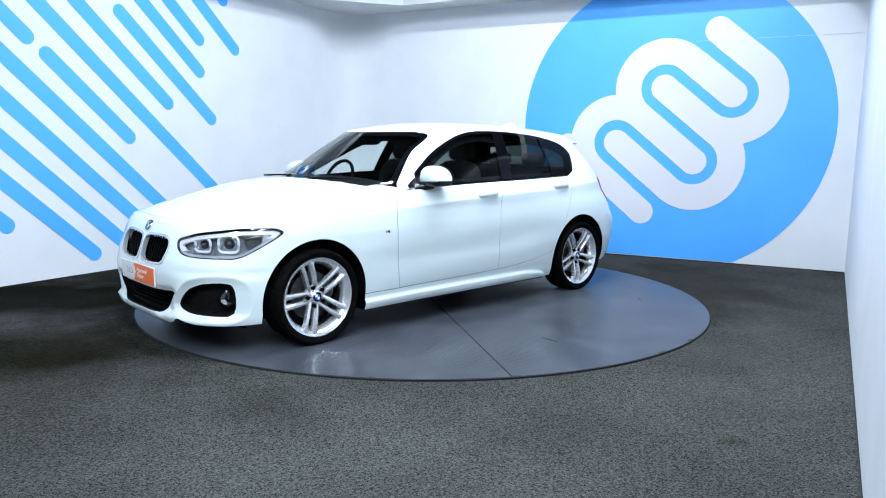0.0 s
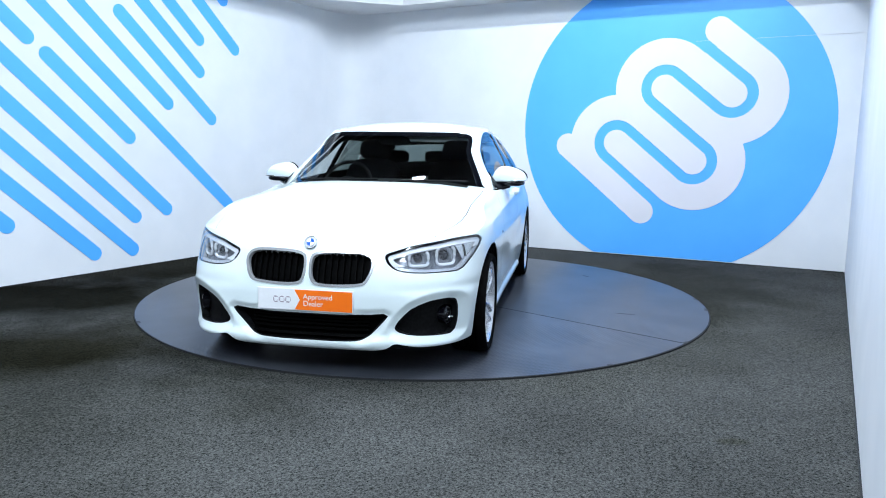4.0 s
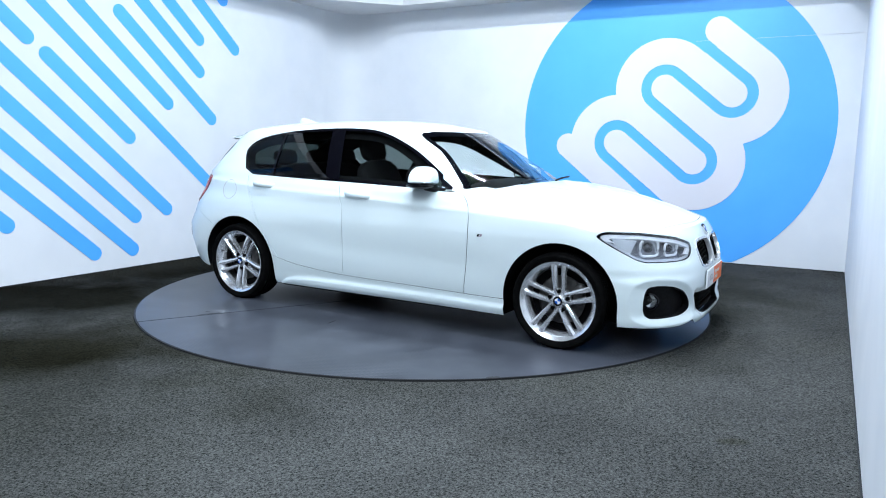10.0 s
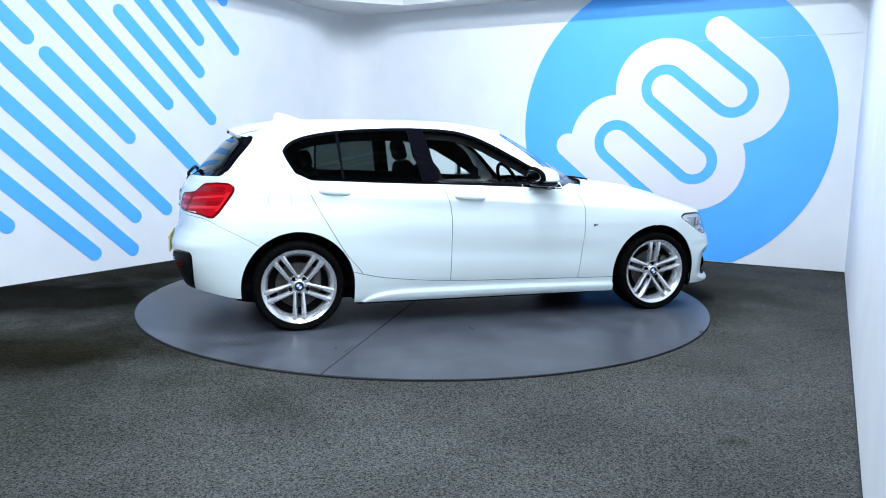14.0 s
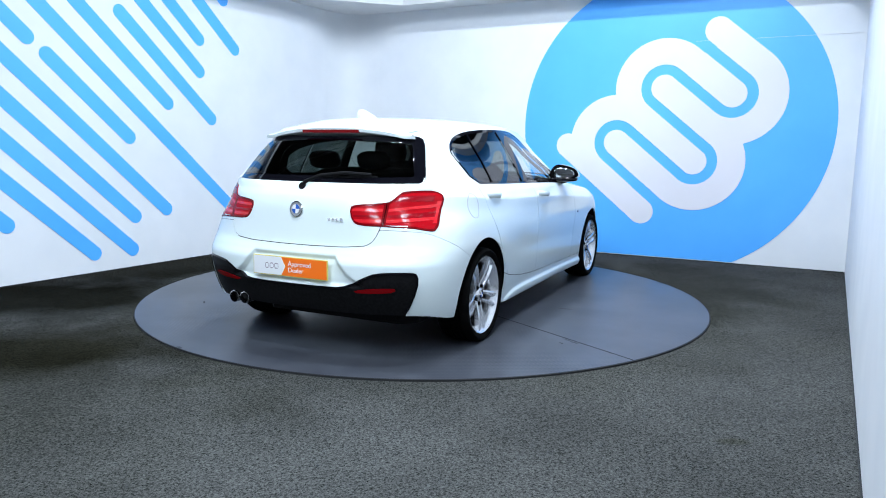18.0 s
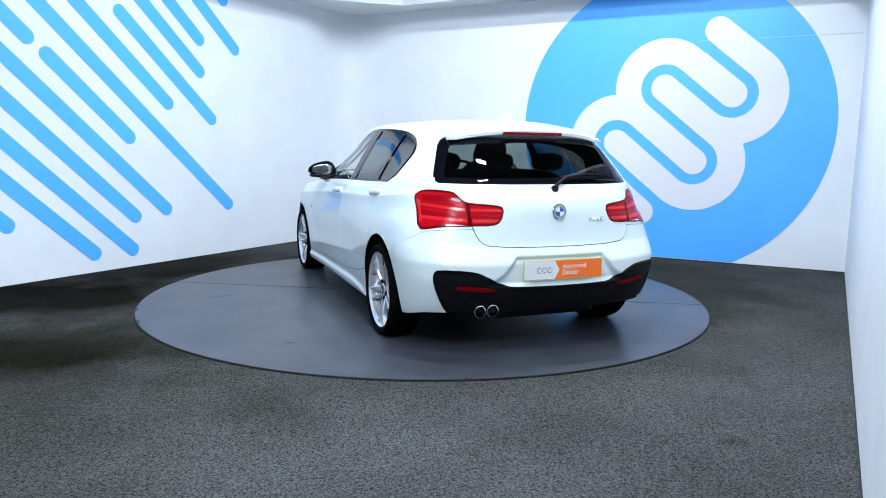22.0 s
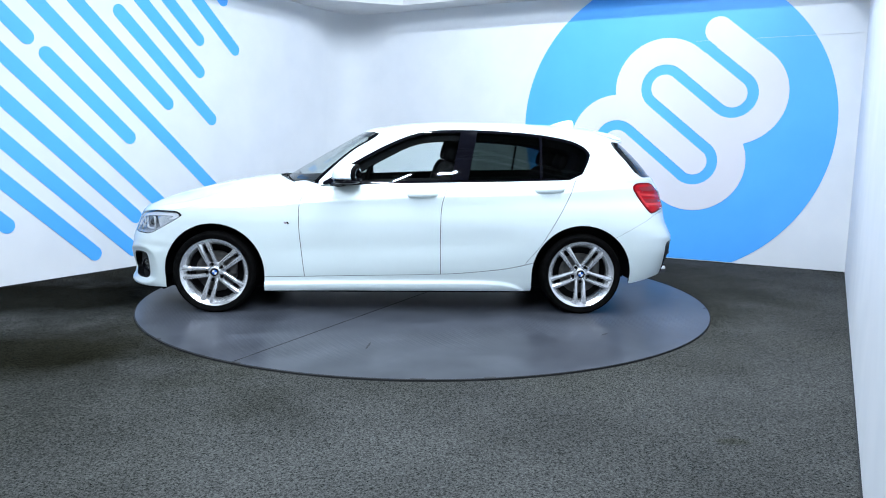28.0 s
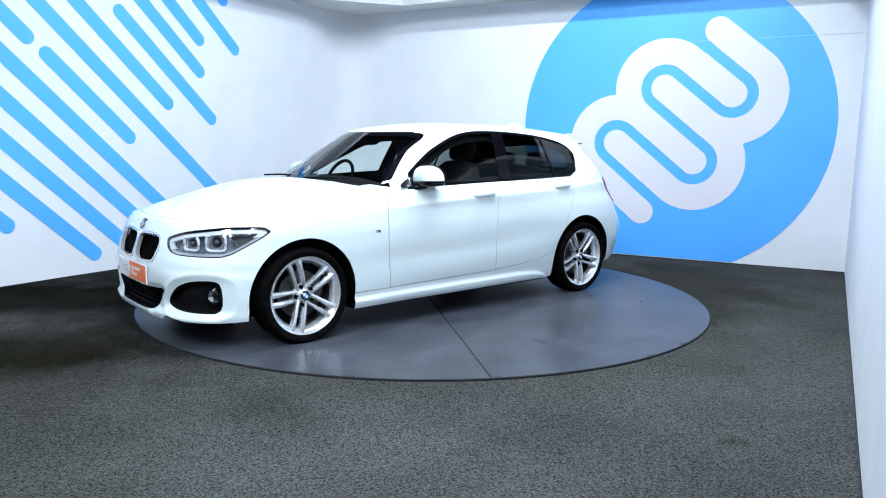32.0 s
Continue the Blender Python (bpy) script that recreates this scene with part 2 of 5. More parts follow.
slab("ceiling_right", [flat(B0), flat(B1 + U_BACK * 0.12), flat(B1 - U_BACK * SOFFIT), flat(IN_B)], HIGH + 0.001, HIGH + 0.121, CEIL, SOFT, "ceiling")
slab("ceiling_corner", [flat(IN_A), flat(CORNER + U_LEFT * BRACE + U_BACK * SOFFIT), flat(CORNER + U_BACK * BRACE + U_LEFT * SOFFIT)], HIGH, HIGH + 0.12, CEIL, SOFT, "ceiling")

# The wall corner is rounded out, and a dark gap runs along the foot of the walls.
COVE = 0.5
arc = []
for k in range(13):
    f = k / 12
    a, b, c = CORNER + U_LEFT * COVE, CORNER, CORNER + U_BACK * COVE
    q = a * (1 - f) ** 2 + b * 2 * f * (1 - f) + c * f * f
    arc.append(q + (IN_LEFT + IN_BACK).normalized() * 0.002)
verts = [(q.x, q.y, z) for q in arc for z in (FLOOR_Z, HIGH)]
tagged(mesh_ob("wall_corner", verts, [(2 * k, 2 * k + 2, 2 * k + 3, 2 * k + 1) for k in range(12)], WALL, None, True), "rounded white painted wall corner", "wall", kind="structure")
for name, m, start, end in (("baseboard_left", M_LEFT, COVE, 12.4), ("baseboard_back", M_BACK, COVE, 6.15), ("baseboard_right", M_RIGHT, 0.005, 7.2)):
    bm = bmesh.new()
    box(bm, (start, FLOOR_Z, 0.0), (end, FLOOR_Z + 0.008, 0.006), m)
    tagged(part(name, bm, GROOVE, None, smooth=False), "thin dark gap line at the foot of the wall", "trim", kind="structure")
bm = bmesh.new()
box(bm, (4.55, 2.3955, 0.0), (6.15, 2.3975, 0.0045), M_BACK)
tagged(part("wall_joint", bm, CEIL, None, smooth=False), "faint horizontal board joint", "trim", kind="structure")

# The dim hall behind the camera and over the booth.
HALL = textured(material("hall_cladding", (0.2, 0.2, 0.21), 0.8), 1.5, (0.16, 0.165, 0.17), (0.22, 0.225, 0.23))
STEELWORK = material("pale_steelwork", (0.45, 0.46, 0.47), 0.5)
for name, lo, hi in (("hall_wall_front", (-14, -16.2, -0.1), (14, -16, 7)), ("hall_wall_left", (-14.2, -16, -0.1), (-14, 14, 7)), ("hall_wall_right", (14, -16, -0.1), (14.2, 14, 7)),
                     ("hall_wall_back", (-14, 14, -0.1), (14, 14.2, 7)), ("hall_ceiling", (-14, -16, 7), (14, 14, 7.2))):
    bm = bmesh.new()
    box(bm, lo, hi)
    tagged(part(name, bm, HALL, None, smooth=False), "dim grey cladding of the hall", "wall", kind="structure")


def roof_truss(y):
    truss = tagged(new("roof_truss"), "pale steel lattice truss under the hall roof", "truss", "trusses of the hall")
    for z in (5.9, 6.7):
        bm = bmesh.new()
        box(bm, (-14.0, y - 0.06, z - 0.06), (14.0, y + 0.06, z + 0.06))
        part("chord", bm, STEELWORK, truss, smooth=False)
    for k in range(14):
        x0 = -13.5 + k * 1.95
        bm = bmesh.new()
        dx, dz = 1.95, 0.8 if k % 2 else -0.8
        m = pose(x0 + dx / 2, y, 6.3, 0, -math.degrees(math.atan2(dz, dx)), 0)
        box(bm, (-1.05, -0.03, -0.03), (1.05, 0.03, 0.03), m)
        part("brace", bm, STEELWORK, truss, smooth=False)


for y in (-12, -8, -4, 0, 4):
    roof_truss(y)


def skylight(x, y):
    """A long rooflight over the hall: frame, glazing bars and the daylight that comes in."""
    light = tagged(new("skylight"), "long glazed rooflight with dark bars in the hall roof", "skylight", "rooflights of the hall")
    for k in range(6):
        bm = bmesh.new()
        box(bm, (x - 0.75, y - 2.5 + k - 0.03, 6.88), (x + 0.75, y - 2.5 + k + 0.03, 6.94))
        part("glazing_bar", bm, STEELWORK, light, smooth=False)
    for sx in (-0.78, 0.0, 0.78):
        bm = bmesh.new()
        box(bm, (x + sx - 0.03, y - 2.55, 6.88), (x + sx + 0.03, y + 2.55, 7.0))
        part("side_rail", bm, STEELWORK, light, smooth=False)
    sky = lamp("rooflight_daylight", x, y, 6.97, 1.5, 5.0, 1250, (0.72, 0.855, 1.0))
    tagged(sky, "daylight in the rooflight opening", "daylight")


for x in (-3.6, 2.2):
    skylight(x, -9.6)

# ---- turntable ----
SEAM = 59.9
table = tagged(new("turntable"), "round blue-grey painted steel turntable set in carpet", "turntable")
DISC_R = 2.245
for side in (0, 1):
    bm = bmesh.new()
    arc = [(DISC_R * math.cos(math.pi * (k / 96 + side)), DISC_R * math.sin(math.pi * (k / 96 + side))) for k in range(97)]
    prism(bm, [(x, y + (0.0065 if side == 0 else -0.0065)) for x, y in arc], -0.010, 0.0)
    o = part("deck_plate", bm, STEEL, table, smooth=False)
    o.matrix_basis = pose(0, 0, 0, 0, 0, SEAM)
bm = bmesh.new()
prism(bm, [((DISC_R + 0.012) * math.cos(math.pi * k / 96), (DISC_R + 0.012) * math.sin(math.pi * k / 96)) for k in range(192)], -0.03, -0.0015)
part("rim", bm, GROOVE, table, "dark rubber rim of the deck", smooth=False)

SCUFF = textured(material("dark_scuff", (0.02, 0.02, 0.022), 0.6), 40.0, (0.012, 0.012, 0.013), (0.03, 0.03, 0.032))


def mark(name, a, b, width, label):
    """A thin dark scrape on the deck between two points."""
    bm = bmesh.new()
    d = Vector((b[0] - a[0], b[1] - a[1], 0))
    n = Vector((-d.y, d.x, 0)).normalized() * width
    k = [0.2, 0.8, 1.0, 0.7, 0.9, 0.15]
    pts = [Vector((a[0], a[1], 0)) + d * (i / 5) + n * k[i] for i in range(6)] + [Vector((a[0], a[1], 0)) + d * (i / 5) - n * k[5 - i] for i in range(5, -1, -1)]
    prism(bm, [(p.x, p.y) for p in pts], -0.001, 0.0008)
    part(name, bm, SCUFF, table, label, smooth=False)


for a, b, width in (((-0.94, -1.57), (-0.86, -1.44), 0.007), ((-0.01, -1.27), (-0.02, -1.17), 0.006), ((0.37, 1.54), (0.39, 1.69), 0.007), ((-0.98, -1.48), (-0.965, -1.45), 0.008),
                    ((1.5, -0.9), (1.56, -0.86), 0.006), ((-1.2, 1.3), (-1.14, 1.36), 0.008)):
    mark("scuff", a, b, width, "dark scrape in the paint")
for deg, span in ((86.9, 2.2), (59.8, 1.6), (40, 1.2), (97, 1.8), (165, 1.3), (310, 2.0)):
    p, q = radians(deg), radians(deg + span)
    r = DISC_R - 0.004
    mark("torn_edge", (r * math.cos(p), r * math.sin(p)), (r * math.cos(q), r * math.sin(q)), 0.012, "torn dark edge of the rim")

# ---- car: materials ----
PAINT = material("white_car_paint", (0.785, 0.845, 0.835), 0.3, Coat_Weight=0.8, Coat_Roughness=0.03, Coat_IOR=1.5)
textured(PAINT, 900.0, (0.72, 0.80, 0.80), (0.75, 0.83, 0.83), detail=2)
BLACK = material("gloss_black_trim", (0.003, 0.003, 0.005), 0.03, Specular_IOR_Level=0.3)
SATIN = textured(material("satin_black_plastic", (0.02, 0.02, 0.021), 0.5, Specular_IOR_Level=0.08), 60.0, (0.004, 0.004, 0.0045), (0.008, 0.008, 0.009), bump=0.1)
CABIN = textured(material("dark_cabin_trim", (0.02, 0.02, 0.02), 0.85, Specular_IOR_Level=0.06), 40.0, (0.003, 0.003, 0.0034), (0.006, 0.006, 0.0066))
CLOTH = textured(material("black_seat_cloth", (0.02, 0.02, 0.02), 0.9, Specular_IOR_Level=0.1), 200.0, (0.003, 0.003, 0.0035), (0.007, 0.007, 0.0075), bump=0.3)
LINER = textured(material("dark_headliner", (0.02, 0.02, 0.02), 0.9, Specular_IOR_Level=0.1), 80.0, (0.006, 0.006, 0.0065), (0.011, 0.011, 0.012))
RUBBER = textured(material("tyre_rubber", (0.008, 0.008, 0.008), 0.85, Specular_IOR_Level=0.03), 30.0, (0.002, 0.002, 0.002), (0.0042, 0.0042, 0.0042), bump=0.15)
ALLOY = textured(material("silver_alloy", (0.78, 0.79, 0.81), 0.24, 0.75), 120.0, (0.76, 0.77, 0.79), (0.82, 0.83, 0.85), detail=2)
CHROME = material("chrome", (0.66, 0.67, 0.68), 0.08, 1.0)
BRIGHT_TRIM = material("bright_grille_trim", (0.72, 0.73, 0.75), 0.16, 0.65)
DARK_METAL = textured(material("brake_iron_and_barrel_shade", (0.1, 0.1, 0.1), 0.45, 0.6), 25.0, (0.05, 0.05, 0.05), (0.11, 0.105, 0.10))
RED_LAMP = material("red_lamp_lens", (0.40, 0.004, 0.009), 0.16, Specular_IOR_Level=0.06)
RED_BRIGHT = material("red_lamp_guide", (0.66, 0.014, 0.022), 0.15)
RED_SHADE = material("shaded_red_lens", (0.27, 0.003, 0.008), 0.12, Specular_IOR_Level=0.3)
RED_DARK = material("dark_red_lens", (0.16, 0.002, 0.004), 0.14, Specular_IOR_Level=0.15)
DEEP = textured(material("deep_black_plastic", (0.004, 0.004, 0.004), 0.6, Specular_IOR_Level=0.03), 60.0, (0.001, 0.001, 0.001), (0.002, 0.002, 0.0022))
LAMP_GREY = material("lamp_housing", (0.62, 0.64, 0.68), 0.22, 0.45)
LAMP_BACK = textured(material("lamp_back", (0.25, 0.26, 0.29), 0.3, 0.3), 30.0, (0.12, 0.125, 0.145), (0.26, 0.27, 0.30))
LAMP_DARK = textured(material("lamp_bowl", (0.03, 0.032, 0.04), 0.25, 0.3), 30.0, (0.018, 0.020, 0.026), (0.04, 0.042, 0.052))
PLATE_WHITE = material("plate_white", (0.78, 0.78, 0.79), 0.35)
ORANGE = material("plate_orange", (0.95, 0.17, 0.008), 0.35)
PLATE_YELLOW = material("plate_yellow_edge", (0.65, 0.55, 0.12), 0.4)
PRINT = material("grey_print", (0.30, 0.24, 0.28), 0.5)
BLUE = material("badge_blue", (0.012, 0.10, 0.45), 0.2)
BADGE_RING = material("badge_silver", (0.42, 0.43, 0.45), 0.3, 0.6)
WHITE = material("badge_white", (0.8, 0.8, 0.82), 0.25)
MIRROR = material("mirror_glass", (0.42, 0.44, 0.48), 0.02, 1.0)


def glass(name, tint, gloss=0.06):
    m = bpy.data.materials.new(name)
    m.use_nodes = True
    t = m.node_tree
    t.nodes.clear()
    out, mix = t.nodes.new("ShaderNodeOutputMaterial"), t.nodes.new("ShaderNodeMixShader")
    clear, shine, edge_w = t.nodes.new("ShaderNodeBsdfTransparent"), t.nodes.new("ShaderNodeBsdfGlossy"), t.nodes.new("ShaderNodeLayerWeight")
    power, scale_up = t.nodes.new("ShaderNodeMath"), t.nodes.new("ShaderNodeMath")
    power.operation, scale_up.operation = "POWER", "MULTIPLY_ADD"
    power.inputs[1].default_value, scale_up.inputs[1].default_value, scale_up.inputs[2].default_value = 4.0, 0.9, gloss
    clear.inputs["Color"].default_value = (*tint, 1)
    shine.inputs["Roughness"].default_value = 0.01
    edge_w.inputs["Blend"].default_value = 0.5
    t.links.new(edge_w.outputs["Facing"], power.inputs[0])
    t.links.new(power.outputs[0], scale_up.inputs[0])
    t.links.new(scale_up.outputs[0], mix.inputs[0])
    t.links.new(clear.outputs[0], mix.inputs[1])
    t.links.new(shine.outputs[0], mix.inputs[2])
    t.links.new(mix.outputs[0], out.inputs[0])
    return m


CLEAR = glass("clear_glass", (0.93, 0.985, 0.97), 0.04)
TINTED = glass("privacy_glass", (0.20, 0.24, 0.23), 0.045)
LENS = glass("clear_lens", (0.93, 0.95, 0.97))

# ---- car: shape ----
# Car space: x forward from the middle of the wheelbase, y to its left, z up.


def curve(xs, ys):
    """A smooth curve through points, as a function of an array."""
    xs, ys = np.array(xs, float), np.array(ys, float)
    d = np.diff(ys) / np.diff(xs)
    m = np.concatenate([[d[0]], np.where(d[:-1] * d[1:] > 0, 2 * d[:-1] * d[1:] / (d[:-1] + d[1:] + 1e-12), 0), [d[-1]]])

    def at(x):
        x = np.clip(np.asarray(x, float), xs[0], xs[-1])
        k = np.clip(np.searchsorted(xs, x) - 1, 0, len(xs) - 2)
        h = xs[k + 1] - xs[k]
        t = (x - xs[k]) / h
        return (ys[k] * (1 + 2 * t) * (1 - t) ** 2 + m[k] * h * t * (1 - t) ** 2
                + ys[k + 1] * t * t * (3 - 2 * t) + m[k + 1] * h * t * t * (t - 1))
    return at


front_x = curve((0.14, 0.17, 0.20, 0.25, 0.34, 0.44, 0.52, 0.60, 0.68, 0.745, 0.80), (2.045, 2.095, 2.103, 2.085, 2.095, 2.097, 2.088, 2.066, 2.033, 1.985, 1.90))
rear_x = curve((0.20, 0.30, 0.40, 0.48, 0.55, 0.61, 0.67, 0.75, 0.85, 0.92, 0.97, 1.00, 1.03, 1.15, 1.25, 1.37),
               (-2.06, -2.12, -2.155, -2.172, -2.172, -2.148, -2.122, -2.112, -2.103, -2.085, -2.055, -2.03, -1.995, -1.886, -1.780, -1.60))
wide_door = curve((0.14, 0.165, 0.19, 0.22, 0.262, 0.285, 0.34, 0.45, 0.56, 0.67, 0.75, 0.80, 0.84, 0.89, 0.93, 0.96, 1.0, 1.1, 1.2, 1.28, 1.33, 1.36, 1.39),
                  (0.79, 0.828, 0.842, 0.846, 0.850, 0.856, 0.866, 0.877, 0.882, 0.880, 0.872, 0.866, 0.863, 0.852, 0.836, 0.815, 0.797, 0.752, 0.707, 0.670, 0.640, 0.612, 0.575))
wide_front = curve((0.14, 0.17, 0.22, 0.30, 0.45, 0.58, 0.66, 0.72, 0.78, 0.83, 0.87, 0.90, 0.93), (0.825, 0.846, 0.858, 0.867, 0.876, 0.881, 0.880, 0.872, 0.855, 0.830, 0.795, 0.755, 0.70))
wide_rear = curve((0.14, 0.17, 0.25, 0.34, 0.50, 0.62, 0.70, 0.76, 0.84, 0.90, 0.95, 1.0, 1.1, 1.2, 1.28, 1.33, 1.37),
                  (0.80, 0.83, 0.855, 0.868, 0.880, 0.882, 0.874, 0.862, 0.836, 0.820, 0.802, 0.778, 0.716, 0.648, 0.602, 0.565, 0.52))
XF, XR = 1.2, -1.3
nose_power = curve((0.2, 0.45, 0.58, 0.66, 0.8), (3.45, 3.4, 3.08, 3.0, 3.0))
cabin_taper = curve((-1.25, -0.80, -0.45, -0.20, 0.06, 0.22, 0.36, 0.50, 0.60), (0.0, 0.02, 0.065, 0.13, 0.25, 0.335, 0.415, 0.47, 0.48))
tail_power = curve((0.2, 0.55, 0.75, 0.88, 0.95, 1.01, 1.12, 1.24, 1.4), (4.2, 4.5, 3.8, 3.1, 3.05, 3.4, 3.55, 3.65, 3.8))


def wide(x, z):
    """Half-width of the body at x and height z."""
    f = np.clip((x - 0.35) / (XF - 0.35), 0, 1)
    r = np.clip((-0.35 - x) / (-0.35 - XR), 0, 1)
    f, r = f * f * (3 - 2 * f), r * r * (3 - 2 * r)
    rise = np.maximum(np.asarray(z, float) - 0.92, 0)
    lean = cabin_taper(x) * (rise - 0.6 * np.maximum(rise - 0.27, 0))
    return wide_door(z) * (1 - f - r) + wide_front(z) * f + wide_rear(z) * r - lean


def outline(l, z):
    """A point of the body's plan outline at height z; l is 0 at the nose, 1 to 2 along the side, 3 at the tail."""
    l, z = np.broadcast_arrays(np.asarray(l, float), np.asarray(z, float))
    nr, nf = tail_power(z), nose_power(z)
    a = np.clip(l, 0, 1) * math.pi / 2
    b = np.clip(3 - l, 0, 1) * math.pi / 2
    xs = XF + (XR - XF) * np.clip(l - 1, 0, 1)
    w = wide(xs, z)
    x = np.where(l < 1, XF + (front_x(z) - XF) * np.abs(np.cos(a)) ** (2 / nf), np.where(l > 2, XR + (rear_x(z) - XR) * np.abs(np.cos(b)) ** (2 / nr), xs))
    y = np.where(l < 1, w * np.sin(a) ** (2 / nf), np.where(l > 2, w * np.sin(b) ** (2 / nr), w))
    x = np.where(l > 2, x + 0.07 * (y / 0.83) ** 2 * np.clip((XR - x) / (XR - rear_x(z)), 0, 1) ** 2, x)
    return np.stack([x, y, z], -1)


def spaced(l0, l1, step, z=0.55):
    """Values of l from l0 to l1 at even steps along the outline."""
    ls = np.linspace(l0, l1, 4000)
    p = outline(ls, z)
    d = np.concatenate([[0], np.cumsum(np.linalg.norm(np.diff(p, axis=0), axis=1))])
    return np.interp(np.linspace(0, d[-1], max(3, int(d[-1] / step))), d, ls)


def l_at(x=None, y=None, tail=False):
    """The outline value where the nose (or tail) has that y, or the side that x."""
    ls = np.linspace(1.5, 3, 6000) if tail else np.linspace(0, 1.5, 6000)
    p = outline(ls, 0.65)
    return float(ls[np.argmin(np.abs(p[:, 0] - x))] if x is not None else ls[np.argmin(np.abs(p[:, 1] - y) + 10 * (np.abs(ls - 1.5) < 0.3))])


L_DOOR = 1 + (XF - 0.735) / (XF - XR)
floor_edge = curve((0.0, 0.13, 0.19, 0.235, 0.29, 0.38, 0.62, 0.80, 0.93, 1.0, 1.1, 1.98, 2.05, 2.2, 2.45, 2.6, 3.0), (0.158, 0.160, 0.172, 0.203, 0.192, 0.180, 0.176, 0.178, 0.172, 0.165, 0.162, 0.165, 0.215, 0.225, 0.262, 0.270, 0.266))
hood_edge = curve((0.0, 0.25, 0.5, 0.70, 0.80, 0.88, 0.95, 1.0, 1.1, L_DOOR), (0.742, 0.742, 0.742, 0.746, 0.762, 0.795, 0.838, 0.862, 0.888, 0.918))
belt = curve((-1.35, -1.02, -0.72, -0.21, 0.31, 0.66), (0.99, 0.98, 0.97, 0.96, 0.94, 0.918))
rail_z = curve((-1.75, -1.60, -1.40, -1.0, -0.5, -0.05, 0.15, 0.4), (1.275, 1.312, 1.345, 1.368, 1.376, 1.356, 1.335, 1.30))
roof_z = curve((-1.75, -1.60, -1.40, -1.1, -0.7, -0.3, -0.05, 0.12, 0.3, 0.6), (1.343, 1.368, 1.396, 1.412, 1.420, 1.418, 1.402, 1.378, 1.34, 1.2))
screen_x = curve((0.90, 0.97, 1.10, 1.25, 1.36, 1.42), (1.03, 0.93, 0.715, 0.455, 0.245, 0.115))


def screen(y, z):
    return screen_x(z) - 0.265 * (np.abs(y) / 0.64) ** 2.6


def grid(ls, low, high, rows, mirror=True):
    """Positions over the columns ls of the outline and rows of height; both sides of the car."""
    v = np.linspace(0, 1, rows)
    z = low[:, None] + (high - low)[:, None] * v[None]
    p = outline(np.broadcast_to(ls[:, None], z.shape), z)
    if not mirror:
        return p
    q = p * np.array([1, -1, 1.0])
    return p, q


def full(ls, low, high, rows, nose):
    """One sheet over both sides, joined at the nose or at the tail."""
    p, q = grid(ls, low, high, rows)
    return np.concatenate([q[::-1], p[1:]]) if nose else np.concatenate([p, q[::-1][1:]])


def meet(*fields):
    """The fields of one panel, as a flat list: it lies where all are negative."""
    out = []
    for f in fields:
        out += meet(*f) if isinstance(f, (list, tuple)) else [f]
    return out


def band(f, half):
    """A strip where f lies within half of zero."""
    return [f - half, -f - half]


def extract(P, fields):
    """The part of a sheet where all fields are negative, each cell cut to their contours."""
    S = np.stack([np.broadcast_to(f, P.shape[:2]) for f in meet(fields)]).astype(float)
    neg = S < 0
    c = neg[:, :-1, :-1].astype(int) + neg[:, 1:, :-1] + neg[:, 1:, 1:] + neg[:, :-1, 1:]
    some, whole = (c > 0).all(0), (c == 4).all(0)
    verts, faces, index = [], [], {}

    def vert(row):
        k = (round(row[-2], 3), round(row[-1], 3))
        if k not in index:
            index[k] = len(verts)
            verts.append(row[:-2])
        return index[k]
    for i, j in zip(*np.nonzero(some)):
        i, j = int(i), int(j)
        ring = ((i, j), (i + 1, j), (i + 1, j + 1), (i, j + 1))
        cell = [np.append(P[k], k) for k in ring]
        if not whole[i, j]:
            vals = [S[:, k[0], k[1]] for k in ring]
            for f in np.nonzero(c[:, i, j] < 4)[0]:
                nc, nv = [], []
                for k in range(len(cell)):
                    p0, p1, v0, v1 = cell[k], cell[(k + 1) % len(cell)], vals[k], vals[(k + 1) % len(cell)]
                    if v0[f] < 0:
                        nc.append(p0)
                        nv.append(v0)
                    if (v0[f] < 0) != (v1[f] < 0):
                        u = min(max(v0[f] / (v0[f] - v1[f]), 0.002), 0.998)
                        nc.append(p0 + (p1 - p0) * u)
                        nv.append(v0 + (v1 - v0) * u)
                cell, vals = nc, nv
                if len(cell) < 3:
                    break
            if len(cell) < 3:
                continue
        ids = list(dict.fromkeys(vert(r) for r in cell))
        if len(ids) > 2:
            faces.append(ids)
    return verts, faces


def sheet_normals(P):
    """Unit normals over a sheet of points."""
    n = np.cross(np.gradient(P, axis=0), np.gradient(P, axis=1))
    return n / (np.linalg.norm(n, axis=-1, keepdims=True) + 1e-12)


